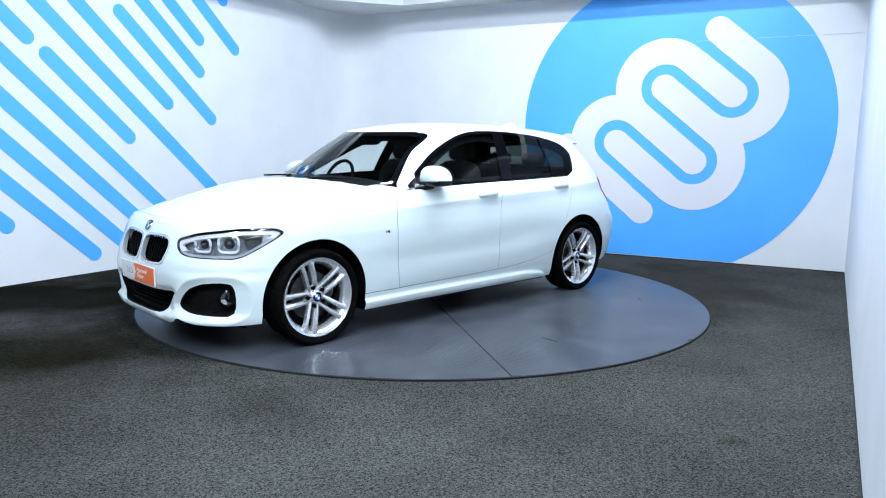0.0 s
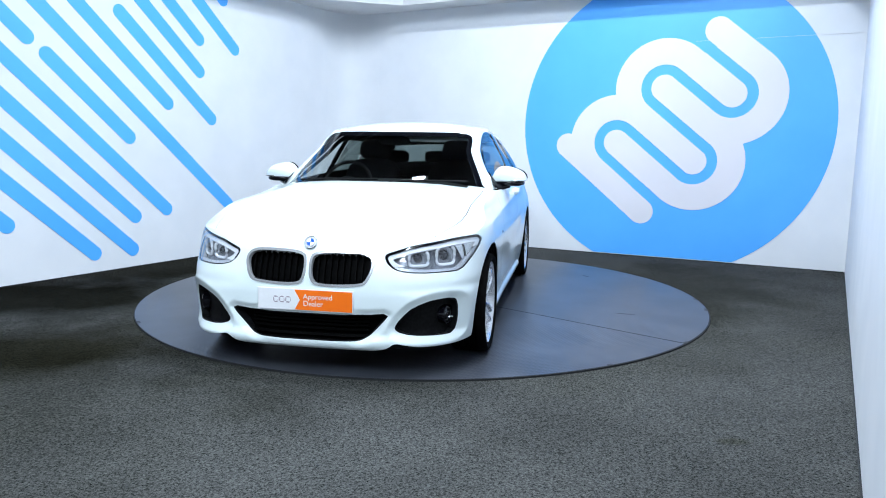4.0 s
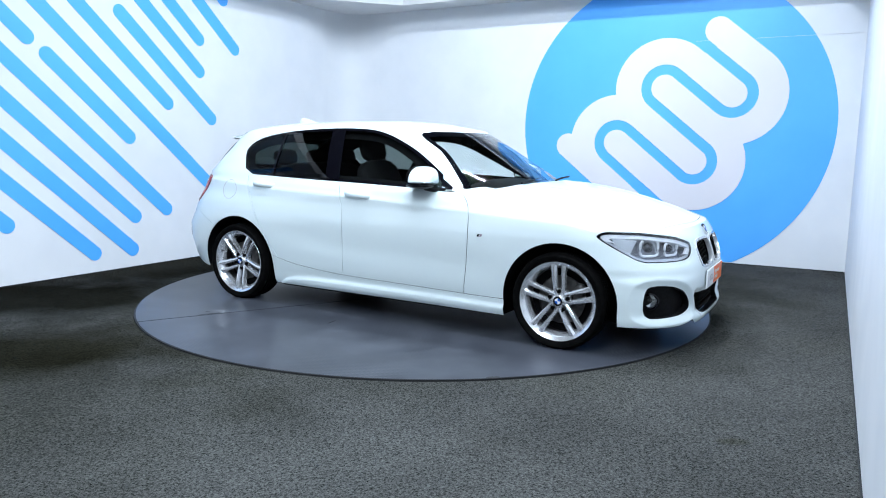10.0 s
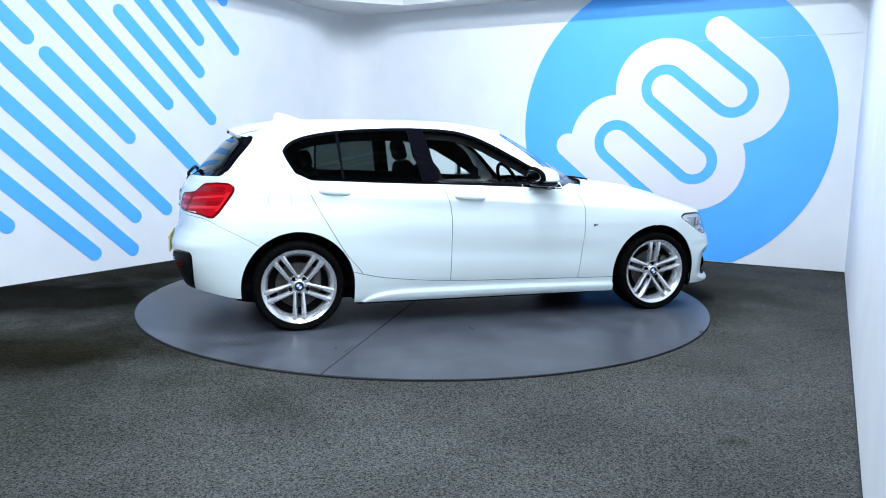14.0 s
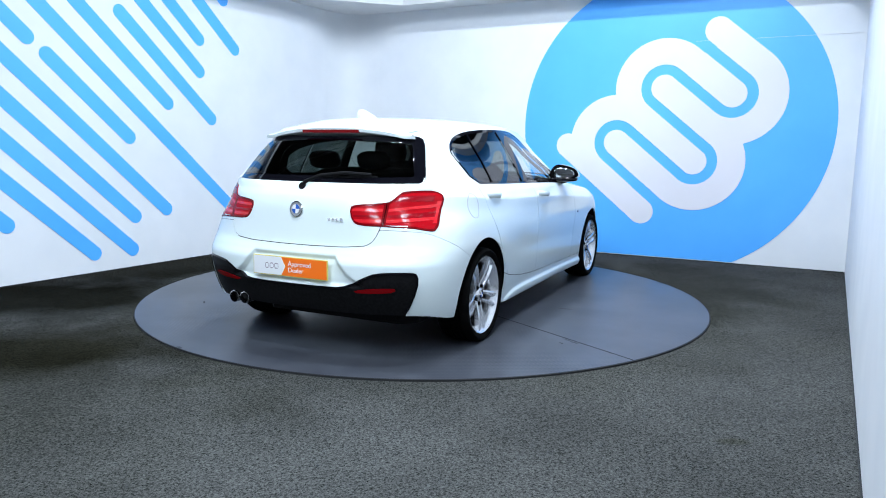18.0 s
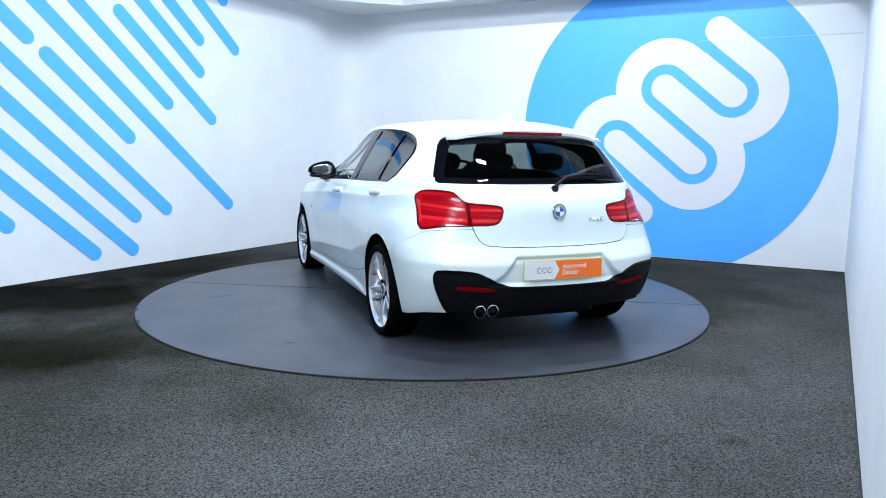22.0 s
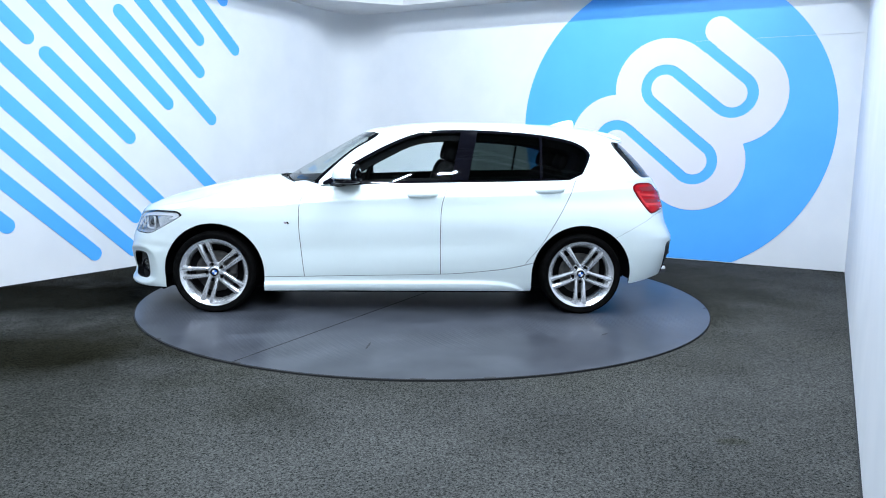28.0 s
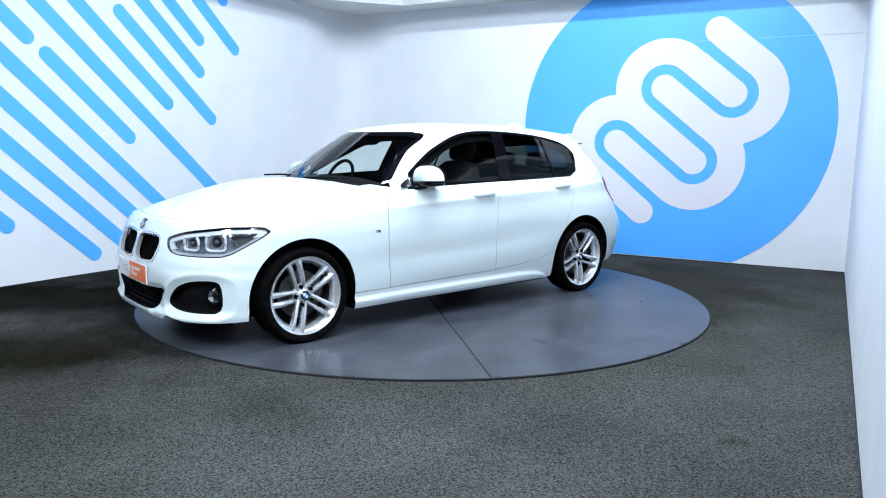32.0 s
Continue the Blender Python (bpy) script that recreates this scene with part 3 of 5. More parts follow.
def panel(name, P, F, mat, parent, label="", thick=0.004, lift=0.0, flip=False):
    """The part of a sheet where F is negative, as a plate with its own thickness and rim."""
    N = sheet_normals(P) * (-1 if flip else 1)
    rows, faces = extract(np.concatenate([P + N * lift, N], -1), F)
    if not faces:
        return None
    rows = np.array(rows)
    out, nrm_ = rows[:, :3], rows[:, 3:] / (np.linalg.norm(rows[:, 3:], axis=1, keepdims=True) + 1e-12)
    if flip:
        faces = [f[::-1] for f in faces]
    verts, normals, n = [out], [nrm_], len(out)
    if thick:
        inner = out - nrm_ * thick
        verts.append(inner)
        normals.append(-nrm_)
        seen = {(f[k], f[(k + 1) % len(f)]): 1 for f in faces for k in range(len(f))}
        rim = [e for e in seen if (e[1], e[0]) not in seen]
        faces = faces + [[n + k for k in f[::-1]] for f in faces]
        count = 2 * n
        for i, j in rim:
            q = np.array([out[j], out[i], inner[i], inner[j]])
            d = np.cross(q[1] - q[0], q[2] - q[1])
            verts.append(q)
            normals.append(np.tile(d / (np.linalg.norm(d) + 1e-12), (4, 1)))
            faces.append([count, count + 1, count + 2, count + 3])
            count += 4
    me = bpy.data.meshes.new(name)
    me.from_pydata(np.concatenate(verts).tolist(), [], faces)
    me.materials.append(mat)
    me.shade_smooth()
    me.normals_split_custom_set_from_vertices(np.concatenate(normals).tolist())
    ob = new(name, me)
    ob.parent = parent
    if label:
        ob["label"] = label
    return ob


def poly(pts, u, v):
    """Signed distance to a closed outline, negative inside."""
    d = np.full(np.shape(u), 1e9)
    ins = np.zeros(np.shape(u), bool)
    n = len(pts)
    for k in range(n):
        (x0, y0), (x1, y1) = pts[k], pts[(k + 1) % n]
        ex, ey = x1 - x0, y1 - y0
        t = np.clip(((u - x0) * ex + (v - y0) * ey) / (ex * ex + ey * ey), 0, 1)
        d = np.minimum(d, np.hypot(u - x0 - ex * t, v - y0 - ey * t))
        if y0 != y1:
            ins ^= ((y0 > v) != (y1 > v)) & (u < x0 + ex * (v - y0) / (y1 - y0))
    return np.where(ins, -d, d)


def rounded(pts, r=2):
    """Cut the corners of an outline r times."""
    for _ in range(r):
        out = []
        for k in range(len(pts)):
            a, b = pts[k], pts[(k + 1) % len(pts)]
            out += [(a[0] * 0.75 + b[0] * 0.25, a[1] * 0.75 + b[1] * 0.25), (a[0] * 0.25 + b[0] * 0.75, a[1] * 0.25 + b[1] * 0.75)]
        pts = out
    return pts


car = tagged(new("car"), "white five-door hatchback car on the turntable", "car")
GAP = 0.0022

shoulder = curve((-1.95, -1.75, -1.45, -1.1, -0.165, 0.735, 1.3, 1.6), (0.945, 0.94, 0.922, 0.890, 0.860, 0.808, 0.775, 0.765))
waist = curve((-1.0, -0.6, 0.0, 0.7, 1.0), (0.56, 0.535, 0.50, 0.47, 0.46))
skirt = curve((-1.1, -0.94, -0.84, -0.72, -0.55, 0.2, 0.95), (0.10, 0.165, 0.215, 0.236, 0.243, 0.240, 0.232))


def sculpt(p):
    """Shoulder crease, hollow of the doors and the blade of the side skirt."""
    x, y, z = p[..., 0], p[..., 1], p[..., 2]
    d = z - shoulder(x)
    crease = 0.011 * np.where(d > 0, np.exp(-d / 0.020), np.exp(d / 0.075)) * np.clip((x + 2.0) / 0.25, 0, 1) * np.clip((1.60 - x) / 0.35, 0, 1)
    hollow_d = -0.009 * np.exp(-((z - waist(x)) / 0.095) ** 2) * np.clip((x + 0.98) / 0.35, 0, 1) * np.clip((1.0 - x) / 0.3, 0, 1)
    b = np.clip((skirt(x) - z) / 0.022, 0, 1)
    blade = 0.017 * b * b * (3 - 2 * b) * np.clip((x + 1.0) / 0.08, 0, 1) * (x < 1.1)
    p[..., 1] += np.where(np.abs(y) > 0.5, np.sign(y) * (crease + hollow_d + blade), 0)
    return p


# The nose sheet and the side and tail sheet.
STEP = 0.0125
ls = spaced(0, L_DOOR, STEP)
NOSE = sculpt(full(ls, floor_edge(ls), hood_edge(ls), 64, True))
NX, NY, NZ = NOSE[..., 0], NOSE[..., 1], NOSE[..., 2]
NA = np.abs(NY)
NL = np.concatenate([ls[::-1], ls[1:]])[:, None] + 0 * NZ
ls2 = spaced(L_DOOR, 3, STEP)
side_top = np.full(len(ls2), 1.3)
for _ in range(12):
    side_top = rail_z(outline(ls2, side_top)[:, 0])
TAIL = sculpt(full(ls2, floor_edge(ls2), side_top, 120, False))
# The bumper is hollowed round the rear plate.
hollow = np.clip(0.5 - poly([(-0.285, 0.592), (0.285, 0.592), (0.36, 0.50), (0.45, 0.44), (-0.45, 0.44), (-0.36, 0.50)], TAIL[..., 1], TAIL[..., 2]) / 0.030, 0, 1)
TAIL[..., 0] += np.where(TAIL[..., 0] < -1.9, 0.024 * hollow * hollow * (3 - 2 * hollow), 0)
TX, TY, TZ = TAIL[..., 0], TAIL[..., 1], TAIL[..., 2]
TA = np.abs(TY)

arch_f = 0.362 - np.hypot(NX - 1.345, NZ - 0.293)
arch_f = np.where((NX < 1.75), arch_f, -1)
arch_r = 0.370 - np.hypot(TX + 1.345, TZ - 0.290)
arch_r = np.where((TX > -1.75), arch_r, -1)
arch_r = np.maximum(arch_r, np.where((np.abs(TX + 1.345) < 0.37) & (TZ < 0.29), 0.37 - np.abs(TX + 1.345), -1))
arch_f = np.maximum(arch_f, np.where((np.abs(NX - 1.345) < 0.362) & (NZ < 0.29), 0.362 - np.abs(NX - 1.345), -1))


def nose_pts(rows):
    """Outline on the nose: each corner by its y or its x, and its height."""
    return [(l_at(x=v) if k == "x" else l_at(y=v), z) for k, v, z in rows]


NLU = NL * 1.15
LAMP_PTS = [(l * 1.15, z) for l, z in nose_pts([("y", 0.412, 0.664), ("y", 0.405, 0.652), ("y", 0.409, 0.636), ("y", 0.425, 0.605), ("y", 0.47, 0.578), ("y", 0.56, 0.567), ("y", 0.70, 0.566), ("x", 1.79, 0.566),
                                                ("x", 1.70, 0.625), ("x", 1.62, 0.678), ("x", 1.594, 0.697), ("x", 1.582, 0.708), ("x", 1.594, 0.719), ("x", 1.635, 0.735), ("x", 1.70, 0.736), ("y", 0.75, 0.735), ("y", 0.70, 0.728), ("y", 0.55, 0.706), ("y", 0.47, 0.682)])]
lamp_f = poly(rounded(LAMP_PTS, 1), NLU, NZ)
KIDNEY = rounded([(0.030, 0.664), (0.20, 0.672), (0.318, 0.668), (0.358, 0.622), (0.325, 0.522), (0.285, 0.502), (0.06, 0.493), (0.016, 0.525), (0.010, 0.62)], 2)
kid_f = poly(KIDNEY, NA, NZ)
kid_f = np.where(NX > 1.7, kid_f, 1)
INTAKE = rounded([(-0.45, 0.362), (-0.30, 0.348), (0.30, 0.348), (0.45, 0.362), (0.40, 0.30), (0.325, 0.222), (0.25, 0.205), (-0.25, 0.205), (-0.325, 0.222), (-0.40, 0.30)], 1)
intake_f = np.where(NX > 1.7, poly(INTAKE, NY, NZ), 1)
FOG = rounded([(0.772, 0.40), (0.752, 0.430), (0.66, 0.426), (0.60, 0.407), (0.54, 0.377), (0.466, 0.292), (0.473, 0.260), (0.55, 0.237), (0.70, 0.229), (0.752, 0.229), (0.772, 0.30)], 1)
fog_f = np.where(NX > 1.6, poly(FOG, NA, NZ), 1)
# Bumper relief: hollows round the openings and a ridge from the lamp down to the splitter.
holes = np.minimum(np.minimum(intake_f, fog_f), kid_f)
nrm = np.stack([np.clip((NX - 1.2) / 0.9, 0, 1), NY * 0.9, 0 * NZ], -1)
nrm /= np.linalg.norm(nrm, axis=-1, keepdims=True) + 1e-9
swell = (0.005 * np.exp(-np.abs(fog_f - 0.042) / 0.02) - 0.016 * np.clip(1 - fog_f / 0.042, 0, 1)) * (NX > 1.62)
swell = swell - 0.014 * np.clip(1 - intake_f / 0.030, 0, 1) * np.clip((NA - 0.22) / 0.08, 0, 1) * (NX > 1.7)
brow = -0.006 * np.exp(-((NZ - 0.480) / 0.028) ** 2) * np.clip((NA - 0.38) / 0.2, 0, 1) * np.clip((NX - 1.6) / 0.15, 0, 1)
NOSE = NOSE + nrm * (swell + brow)[..., None]
NX, NY, NZ = NOSE[..., 0], NOSE[..., 1], NOSE[..., 2]

SEAM_X = 1.562
bump_f = meet([SEAM_X + 0.0002 - NX, arch_f, -lamp_f + 0.0025, -holes, NZ - 2])
panel("front_bumper", NOSE, bump_f, PAINT, car)
for name, s in (("front_wing", 1), ("front_wing", -1)):
    panel(name, NOSE, meet([NX - SEAM_X + 0.0002, arch_f, -lamp_f + 0.0025, -(NY * s), 0.735 - NX, np.where(NX < 1.1, 0.268 + GAP - NZ, -1)]), PAINT, car)
    panel("skirt_end", NOSE, meet([NX - 1.1, arch_f, -(NY * s), 0.735 - NX, NZ - 0.268 + GAP]), PAINT, car)

# ---- side and tail panels ----
DLO = [(-1.43, 1.165), (-1.412, 1.205), (-1.37, 1.243), (-1.27, 1.285), (-1.03, 1.325), (-0.74, 1.344), (-0.47, 1.350), (-0.24, 1.343), (-0.09, 1.312), (0.06, 1.252),
       (0.22, 1.172), (0.36, 1.09), (0.66, 0.920), (0.31, 0.940), (-0.21, 0.958), (-0.72, 0.970), (-1.02, 0.980), (-1.325, 0.990)]
dlo = np.where(TX > -1.6, poly(rounded(DLO, 1), TX, TZ), 1)
ws_cut = np.where(TZ > 0.925, TX - screen(TY, TZ), -1)
lamp_r = poly(rounded([(1.728, 0.934), (1.762, 0.966), (1.83, 0.970), (1.89, 0.966), (1.935, 0.958), (2.02, 0.912), (2.06, 0.902), (2.28, 0.891), (2.345, 0.876), (2.332, 0.80), (2.285, 0.777),
                       (2.10, 0.775), (1.965, 0.768), (1.91, 0.750), (1.862, 0.747), (1.772, 0.865)], 1), -TX + np.clip(0.60 - TA, 0, 1) * 1.05 * (TX < -1.85), TZ)
lamp_r = np.where(TX < -1.6, lamp_r, 1)
REARGLASS = [(-0.675, 1.010), (-0.64, 1.004), (0, 1.003), (0.64, 1.004), (0.675, 1.010), (0.655, 1.07), (0.615, 1.158), (0.570, 1.255), (0.53, 1.280), (0, 1.302), (-0.53, 1.280), (-0.570, 1.255), (-0.615, 1.158), (-0.655, 1.07)]
glass_r = np.where(TX < -1.5, poly(rounded(REARGLASS, 1), TY, TZ), 1)
HATCH = [(-0.55, 1.06), (-0.645, 1.006), (-0.60, 0.985), (-0.548, 0.94), (-0.537, 0.80), (-0.50, 0.69), (-0.43, 0.655), (0, 0.648), (0.43, 0.655), (0.50, 0.69), (0.537, 0.80), (0.548, 0.94), (0.60, 0.985), (0.645, 1.006), (0.55, 1.06), (0.52, 1.30), (-0.52, 1.30)]
hatch = np.minimum(np.where(TX < -1.5, poly(rounded(HATCH, 1), TY, TZ), 1), glass_r - 0.003)
sill_z = curve((-1.0, -0.92, -0.72, -0.31, 0.31, 0.74), (0.385, 0.362, 0.325, 0.290, 0.276, 0.268))
cut_b = curve((0.2, 0.27, 0.55, 0.72, 0.80, 0.88, 0.98, 1.1), (-0.300, -0.300, -0.296, -0.298, -0.306, -0.328, -0.366, -0.41))(TZ) - TX
door_line = curve((0.2, 0.27, 0.48, 0.66, 0.76, 0.82, 0.87, 0.93, 1.0), (0.690, 0.695, 0.716, 0.728, 0.728, 0.718, 0.694, 0.640, 0.60))
cut_f = TX - door_line(TZ)
rear_line = curve((0.30, 0.36, 0.50, 0.68, 0.88, 0.99, 1.1, 1.4), (-0.90, -0.92, -1.03, -1.14, -1.25, -1.30, -1.45, -1.6))
cut_r = rear_line(TZ) - TX
bump_line = curve((-2.3, -1.95, -1.82, -1.71, -1.60, -1.5), (0.772, 0.745, 0.690, 0.635, 0.575, 0.52))
bump_z = np.maximum(TZ - bump_line(TX) + 0.0012, -hatch + GAP)
bump_z = np.where(TX < -1.55, bump_z, 1)
DIFFUSER = rounded([(-0.745, 0.512), (-0.72, 0.530), (-0.58, 0.527), (-0.50, 0.512), (-0.37, 0.437), (-0.28, 0.424), (0.28, 0.424), (0.37, 0.437), (0.50, 0.512), (0.58, 0.527), (0.72, 0.530), (0.745, 0.512),
                    (0.745, 0.44), (0.70, 0.30), (0.64, 0.20), (-0.64, 0.20), (-0.70, 0.30), (-0.745, 0.44)], 1)
tail_l = np.linspace(3.0, 2.0, 3000)
tail_p = outline(tail_l, 0.45)
tail_arc = np.concatenate([[0], np.cumsum(np.linalg.norm(np.diff(tail_p, axis=0), axis=1))])
col_arc = np.interp(-np.clip(ls2, 2, 3), -tail_l, tail_arc)
TU = np.concatenate([col_arc, -col_arc[::-1][1:]])[:, None] + 0 * TZ
DIFFUSER = [(math.copysign(float(np.interp(abs(y), tail_p[:, 1], tail_arc)), y), z) for y, z in DIFFUSER]
diff = np.where(TX < -1.65, poly(DIFFUSER, TU, TZ), 1)
BODY = meet([arch_r, -dlo, ws_cut, -lamp_r + 0.0025])


def even(u, v, w, mask, terms):
    """w as a low polynomial of u and v over the masked points."""
    a = np.stack([u ** i * v ** j for i, j in terms], -1)
    k = np.linalg.lstsq(a[mask], w[mask], rcond=None)[0]
    return a @ k


PANES = TAIL.copy()
PANES[..., 1] = np.sign(TY) * (even(TX, TZ, TA, (dlo < -0.012) & (ws_cut < 0), [(i, j) for i in range(5) for j in range(3) if i + j < 5]) + 0.36 * (TZ - 0.95) * (1.34 - TZ))
PANES = np.where(((dlo < 0.0) & (ws_cut < 0))[..., None], PANES, TAIL)
BACKLIGHT = TAIL.copy()
BACKLIGHT[..., 0] = even(TA, TZ, TX, glass_r < -0.036, ((0, 0), (2, 0), (0, 1), (0, 2), (2, 1), (4, 0)))
BACKLIGHT = np.where((glass_r < -0.02)[..., None], BACKLIGHT, TAIL)
for s in (1, -1):
    h = -(TY * s)
    panel("front_door", TAIL, meet([BODY, h, cut_f + GAP, cut_b + GAP, sill_z(TX) + GAP - TZ, TZ - belt(TX) - 0.004]), PAINT, car)
    panel("rear_door", TAIL, meet([BODY, h, -cut_b + GAP, cut_r + GAP, sill_z(TX) + GAP - TZ, TZ - belt(TX) - 0.004]), PAINT, car)
    panel("wing_edge", TAIL, meet([BODY, h, -cut_f + GAP, TX - 0.75, sill_z(TX) + GAP - TZ, TZ - belt(TX) - 0.004]), PAINT, car)
    panel("side_skirt", TAIL, meet([arch_r, h, TX - 0.75, TZ - sill_z(TX) + GAP, -1.05 - TX]), PAINT, car)
    quarter = meet([BODY, h, np.minimum(-cut_r + GAP, belt(TX) + 0.004 - TZ), np.where(TX < -1.55, bump_line(TX) - TZ + 0.0012, -1), -hatch + np.where(TA > 0.53, 0.0010, GAP)])
    quarter = meet(quarter, np.where(TX > -1.345, sill_z(TX) + GAP - TZ, -1))
    panel("body_side", TAIL, quarter, PAINT, car)
    # glazed opening: black frame, pillars and three panes
    frame_f = meet(band(dlo + 0.009, 0.009), h)
    panel("window_frame", TAIL, meet(frame_f, ws_cut), BLACK, car, "gloss black window surround", lift=-0.002)
    panel("door_trim", TAIL, meet([band(dlo + 0.022, 0.036), h, ws_cut + 0.02]), CABIN, car, "dark inner window trim", lift=-0.045)
    pil = -0.43 - (TZ - 0.96) * 0.22
    pill_b = meet([dlo + 0.017, h, band(TX - pil, 0.062)])
    panel("door_pillar", PANES, pill_b, BLACK, car, "gloss black pillar cover", lift=0.001)
    divide = meet([dlo + 0.017, h, band(TX + 1.035 + (TZ - 0.96) * 0.06, 0.010)])
    panel("window_divider", PANES, divide, BLACK, car, "gloss black divider bar", lift=0.001)
    tri = meet([dlo + 0.017, h, 0.40 - TX])
    panel("mirror_triangle", PANES, tri, BLACK, car, "gloss black mirror mount", lift=0.0)
    panel("front_side_window", PANES, meet([dlo + 0.016, h, TX - 0.402, pil + 0.060 - TX]), CLEAR, car, "clear side window", thick=0, lift=-0.006)
    panel("rear_side_window", PANES, meet([dlo + 0.016, h, TX - pil + 0.060, -1.035 - (TZ - 0.96) * 0.06 + 0.009 - TX]), TINTED, car, "dark tinted side window", thick=0, lift=-0.006)
    panel("quarter_window", PANES, meet([dlo + 0.016, h, TX + 1.035 + (TZ - 0.96) * 0.06 + 0.009]), TINTED, car, "dark tinted quarter window", thick=0, lift=-0.006)
joint = np.where(TA > 0.53, 0.0010, GAP)
hatch_f = meet([hatch + joint, TZ - 1.04, -glass_r - 0.003, -lamp_r + 0.0025])
panel("tailgate", TAIL, hatch_f, PAINT, car)
panel("rear_window_surround", TAIL, band(glass_r + 0.020, 0.0215), BLACK, car, "gloss black glass edge", lift=-0.004)
panel("rear_window", BACKLIGHT, glass_r + 0.039, TINTED, car, "dark tinted rear window", thick=0, lift=-0.002)
panel("rear_bumper", TAIL, meet([bump_z, arch_r, -diff + 0.0015, -lamp_r + 0.0025]), PAINT, car)
panel("diffuser", TAIL, meet(diff, arch_r), SATIN, car, "matt dark lower bumper insert", lift=-0.004)
panel("bumper_edge", TAIL, meet([band(diff + 0.004, 0.005), arch_r, 0.3 - TZ]), BLACK, car, "gloss black edge of the insert", lift=0.004)

# ---- roof, bonnet, windscreen ----
xs = np.arange(-1.74, 0.36, 0.0125)
ws = np.linspace(-1, 1, 91)
edge_y = np.array([float(wide(np.array(max(x, XR)), rail_z(np.array(x)))) for x in xs])
edge_y = np.where(xs < XR, edge_y * (1 - np.clip((XR - xs) / (XR - rear_x(rail_z(xs))), 0, 1) ** tail_power(rail_z(xs))) ** (1 / tail_power(rail_z(xs))), edge_y)
rz, cz = rail_z(xs), roof_z(xs)
ROOF = np.stack([np.broadcast_to(xs[:, None], (len(xs), 91)), edge_y[:, None] * ws[None], rz[:, None] + (cz - rz)[:, None] * (1 - np.abs(ws[None]) ** 2.3)], -1)
panel("roof", ROOF, meet(ROOF[..., 0] - screen(ROOF[..., 1], ROOF[..., 2]) - 0.002, -1.68 - ROOF[..., 0]), PAINT, car)

lh = spaced(0.0, 1 + (XF - 0.56) / (XF - XR), 0.0125)
edge = outline(lh, hood_edge(lh))
mid_z = curve((0.5, 0.75, 1.0, 1.23, 1.46, 1.68, 1.82, 1.90, 1.985), (1.012, 1.003, 0.985, 0.955, 0.912, 0.855, 0.812, 0.782, 0.742))(edge[:, 0])
HOOD = np.stack([np.broadcast_to(edge[:, 0:1], (len(lh), 91)), edge[:, 1:2] * ws[None], edge[:, 2:3] + (mid_z - edge[:, 2])[:, None] * (1 - np.abs(ws[None]) ** 2.6)], -1)
ridge = np.abs(np.abs(HOOD[..., 1]) - (0.30 + 0.16 * (HOOD[..., 0] - 1.9) * -1))
HOOD[..., 2] += 0.006 * np.exp(-(ridge / 0.035) ** 2) * np.clip((1.95 - HOOD[..., 0]) / 0.25, 0, 1) * np.clip((HOOD[..., 0] - 0.75) / 0.3, 0, 1)
hood_side = np.abs(HOOD[..., 1]) - np.clip(0.735 - 0.10 * np.clip((HOOD[..., 0] - 1.35) / 0.5, 0, 1) ** 2, 0, 1)
cowl = HOOD[..., 0] - (0.985 - 0.23 * (HOOD[..., 1] / 0.7) ** 2)
ahead = screen(HOOD[..., 1], np.maximum(HOOD[..., 2], 0.93)) - HOOD[..., 0] + 0.012
ahead = np.where(np.abs(HOOD[..., 1]) > 0.745, 0.58 - HOOD[..., 0], ahead)
nose_cut = HOOD[..., 0] - (1.958 - 0.25 * HOOD[..., 1] ** 2)
panel("bonnet", HOOD, meet([hood_side + GAP, -cowl + 0.004, ahead, nose_cut + 0.0016]), PAINT, car, flip=True)
panel("nose_panel", HOOD, meet([hood_side + GAP, -nose_cut + 0.0016, HOOD[..., 0] - 1.995]), PAINT, car, flip=True)
wing_f = np.where(cowl > 0, -hood_side + GAP, 0.63 - np.abs(HOOD[..., 1]))
for s in (1, -1):
    panel("wing_top", HOOD, meet([wing_f, HOOD[..., 0] - 1.97, -HOOD[..., 1] * s, ahead]), PAINT, car, flip=True)
panel("scuttle", HOOD, meet(band(HOOD[..., 1], 0.64), cowl), SATIN, car, "black plastic scuttle panel", lift=-0.02, flip=True)

yy, zz = np.linspace(-0.80, 0.80, 120), np.linspace(0.93, 1.40, 60)
SY, SZ = np.meshgrid(yy, zz, indexing="ij")
SCREEN = np.stack([screen(SY, SZ), SY, SZ], -1)
in_body = np.abs(SY) - np.array(wide(SCREEN[..., 0], SZ))
sx = SCREEN[..., 0]
top_z = rail_z(sx) + (roof_z(sx) - rail_z(sx)) * (1 - np.clip(np.abs(SY) / wide(sx, rail_z(sx)), 0, 1) ** 2.3)
below = (SZ < top_z) & (SZ > 1.1)
top_z = np.where(below.any(1), np.where(below, SZ, 0).max(1), 1.2)[:, None] + 0 * SZ
edge_a, edge_b = in_body + 0.005 + 0.066 * np.clip((1.28 - SZ) / 0.32, 0, 1), SZ - top_z + 0.024
R_GLASS = 0.035
screen_f = np.where((edge_a > -R_GLASS) & (edge_b > -R_GLASS), np.hypot(edge_a + R_GLASS, edge_b + R_GLASS) - R_GLASS, np.maximum(edge_a, edge_b))
panel("windscreen", SCREEN, screen_f, CLEAR, car, "clear windscreen", thick=0)
panel("windscreen_edge", SCREEN, meet(band(screen_f + 0.006, 0.014), 0.945 - SZ), BLACK, car, "gloss black glass edge", lift=-0.002)
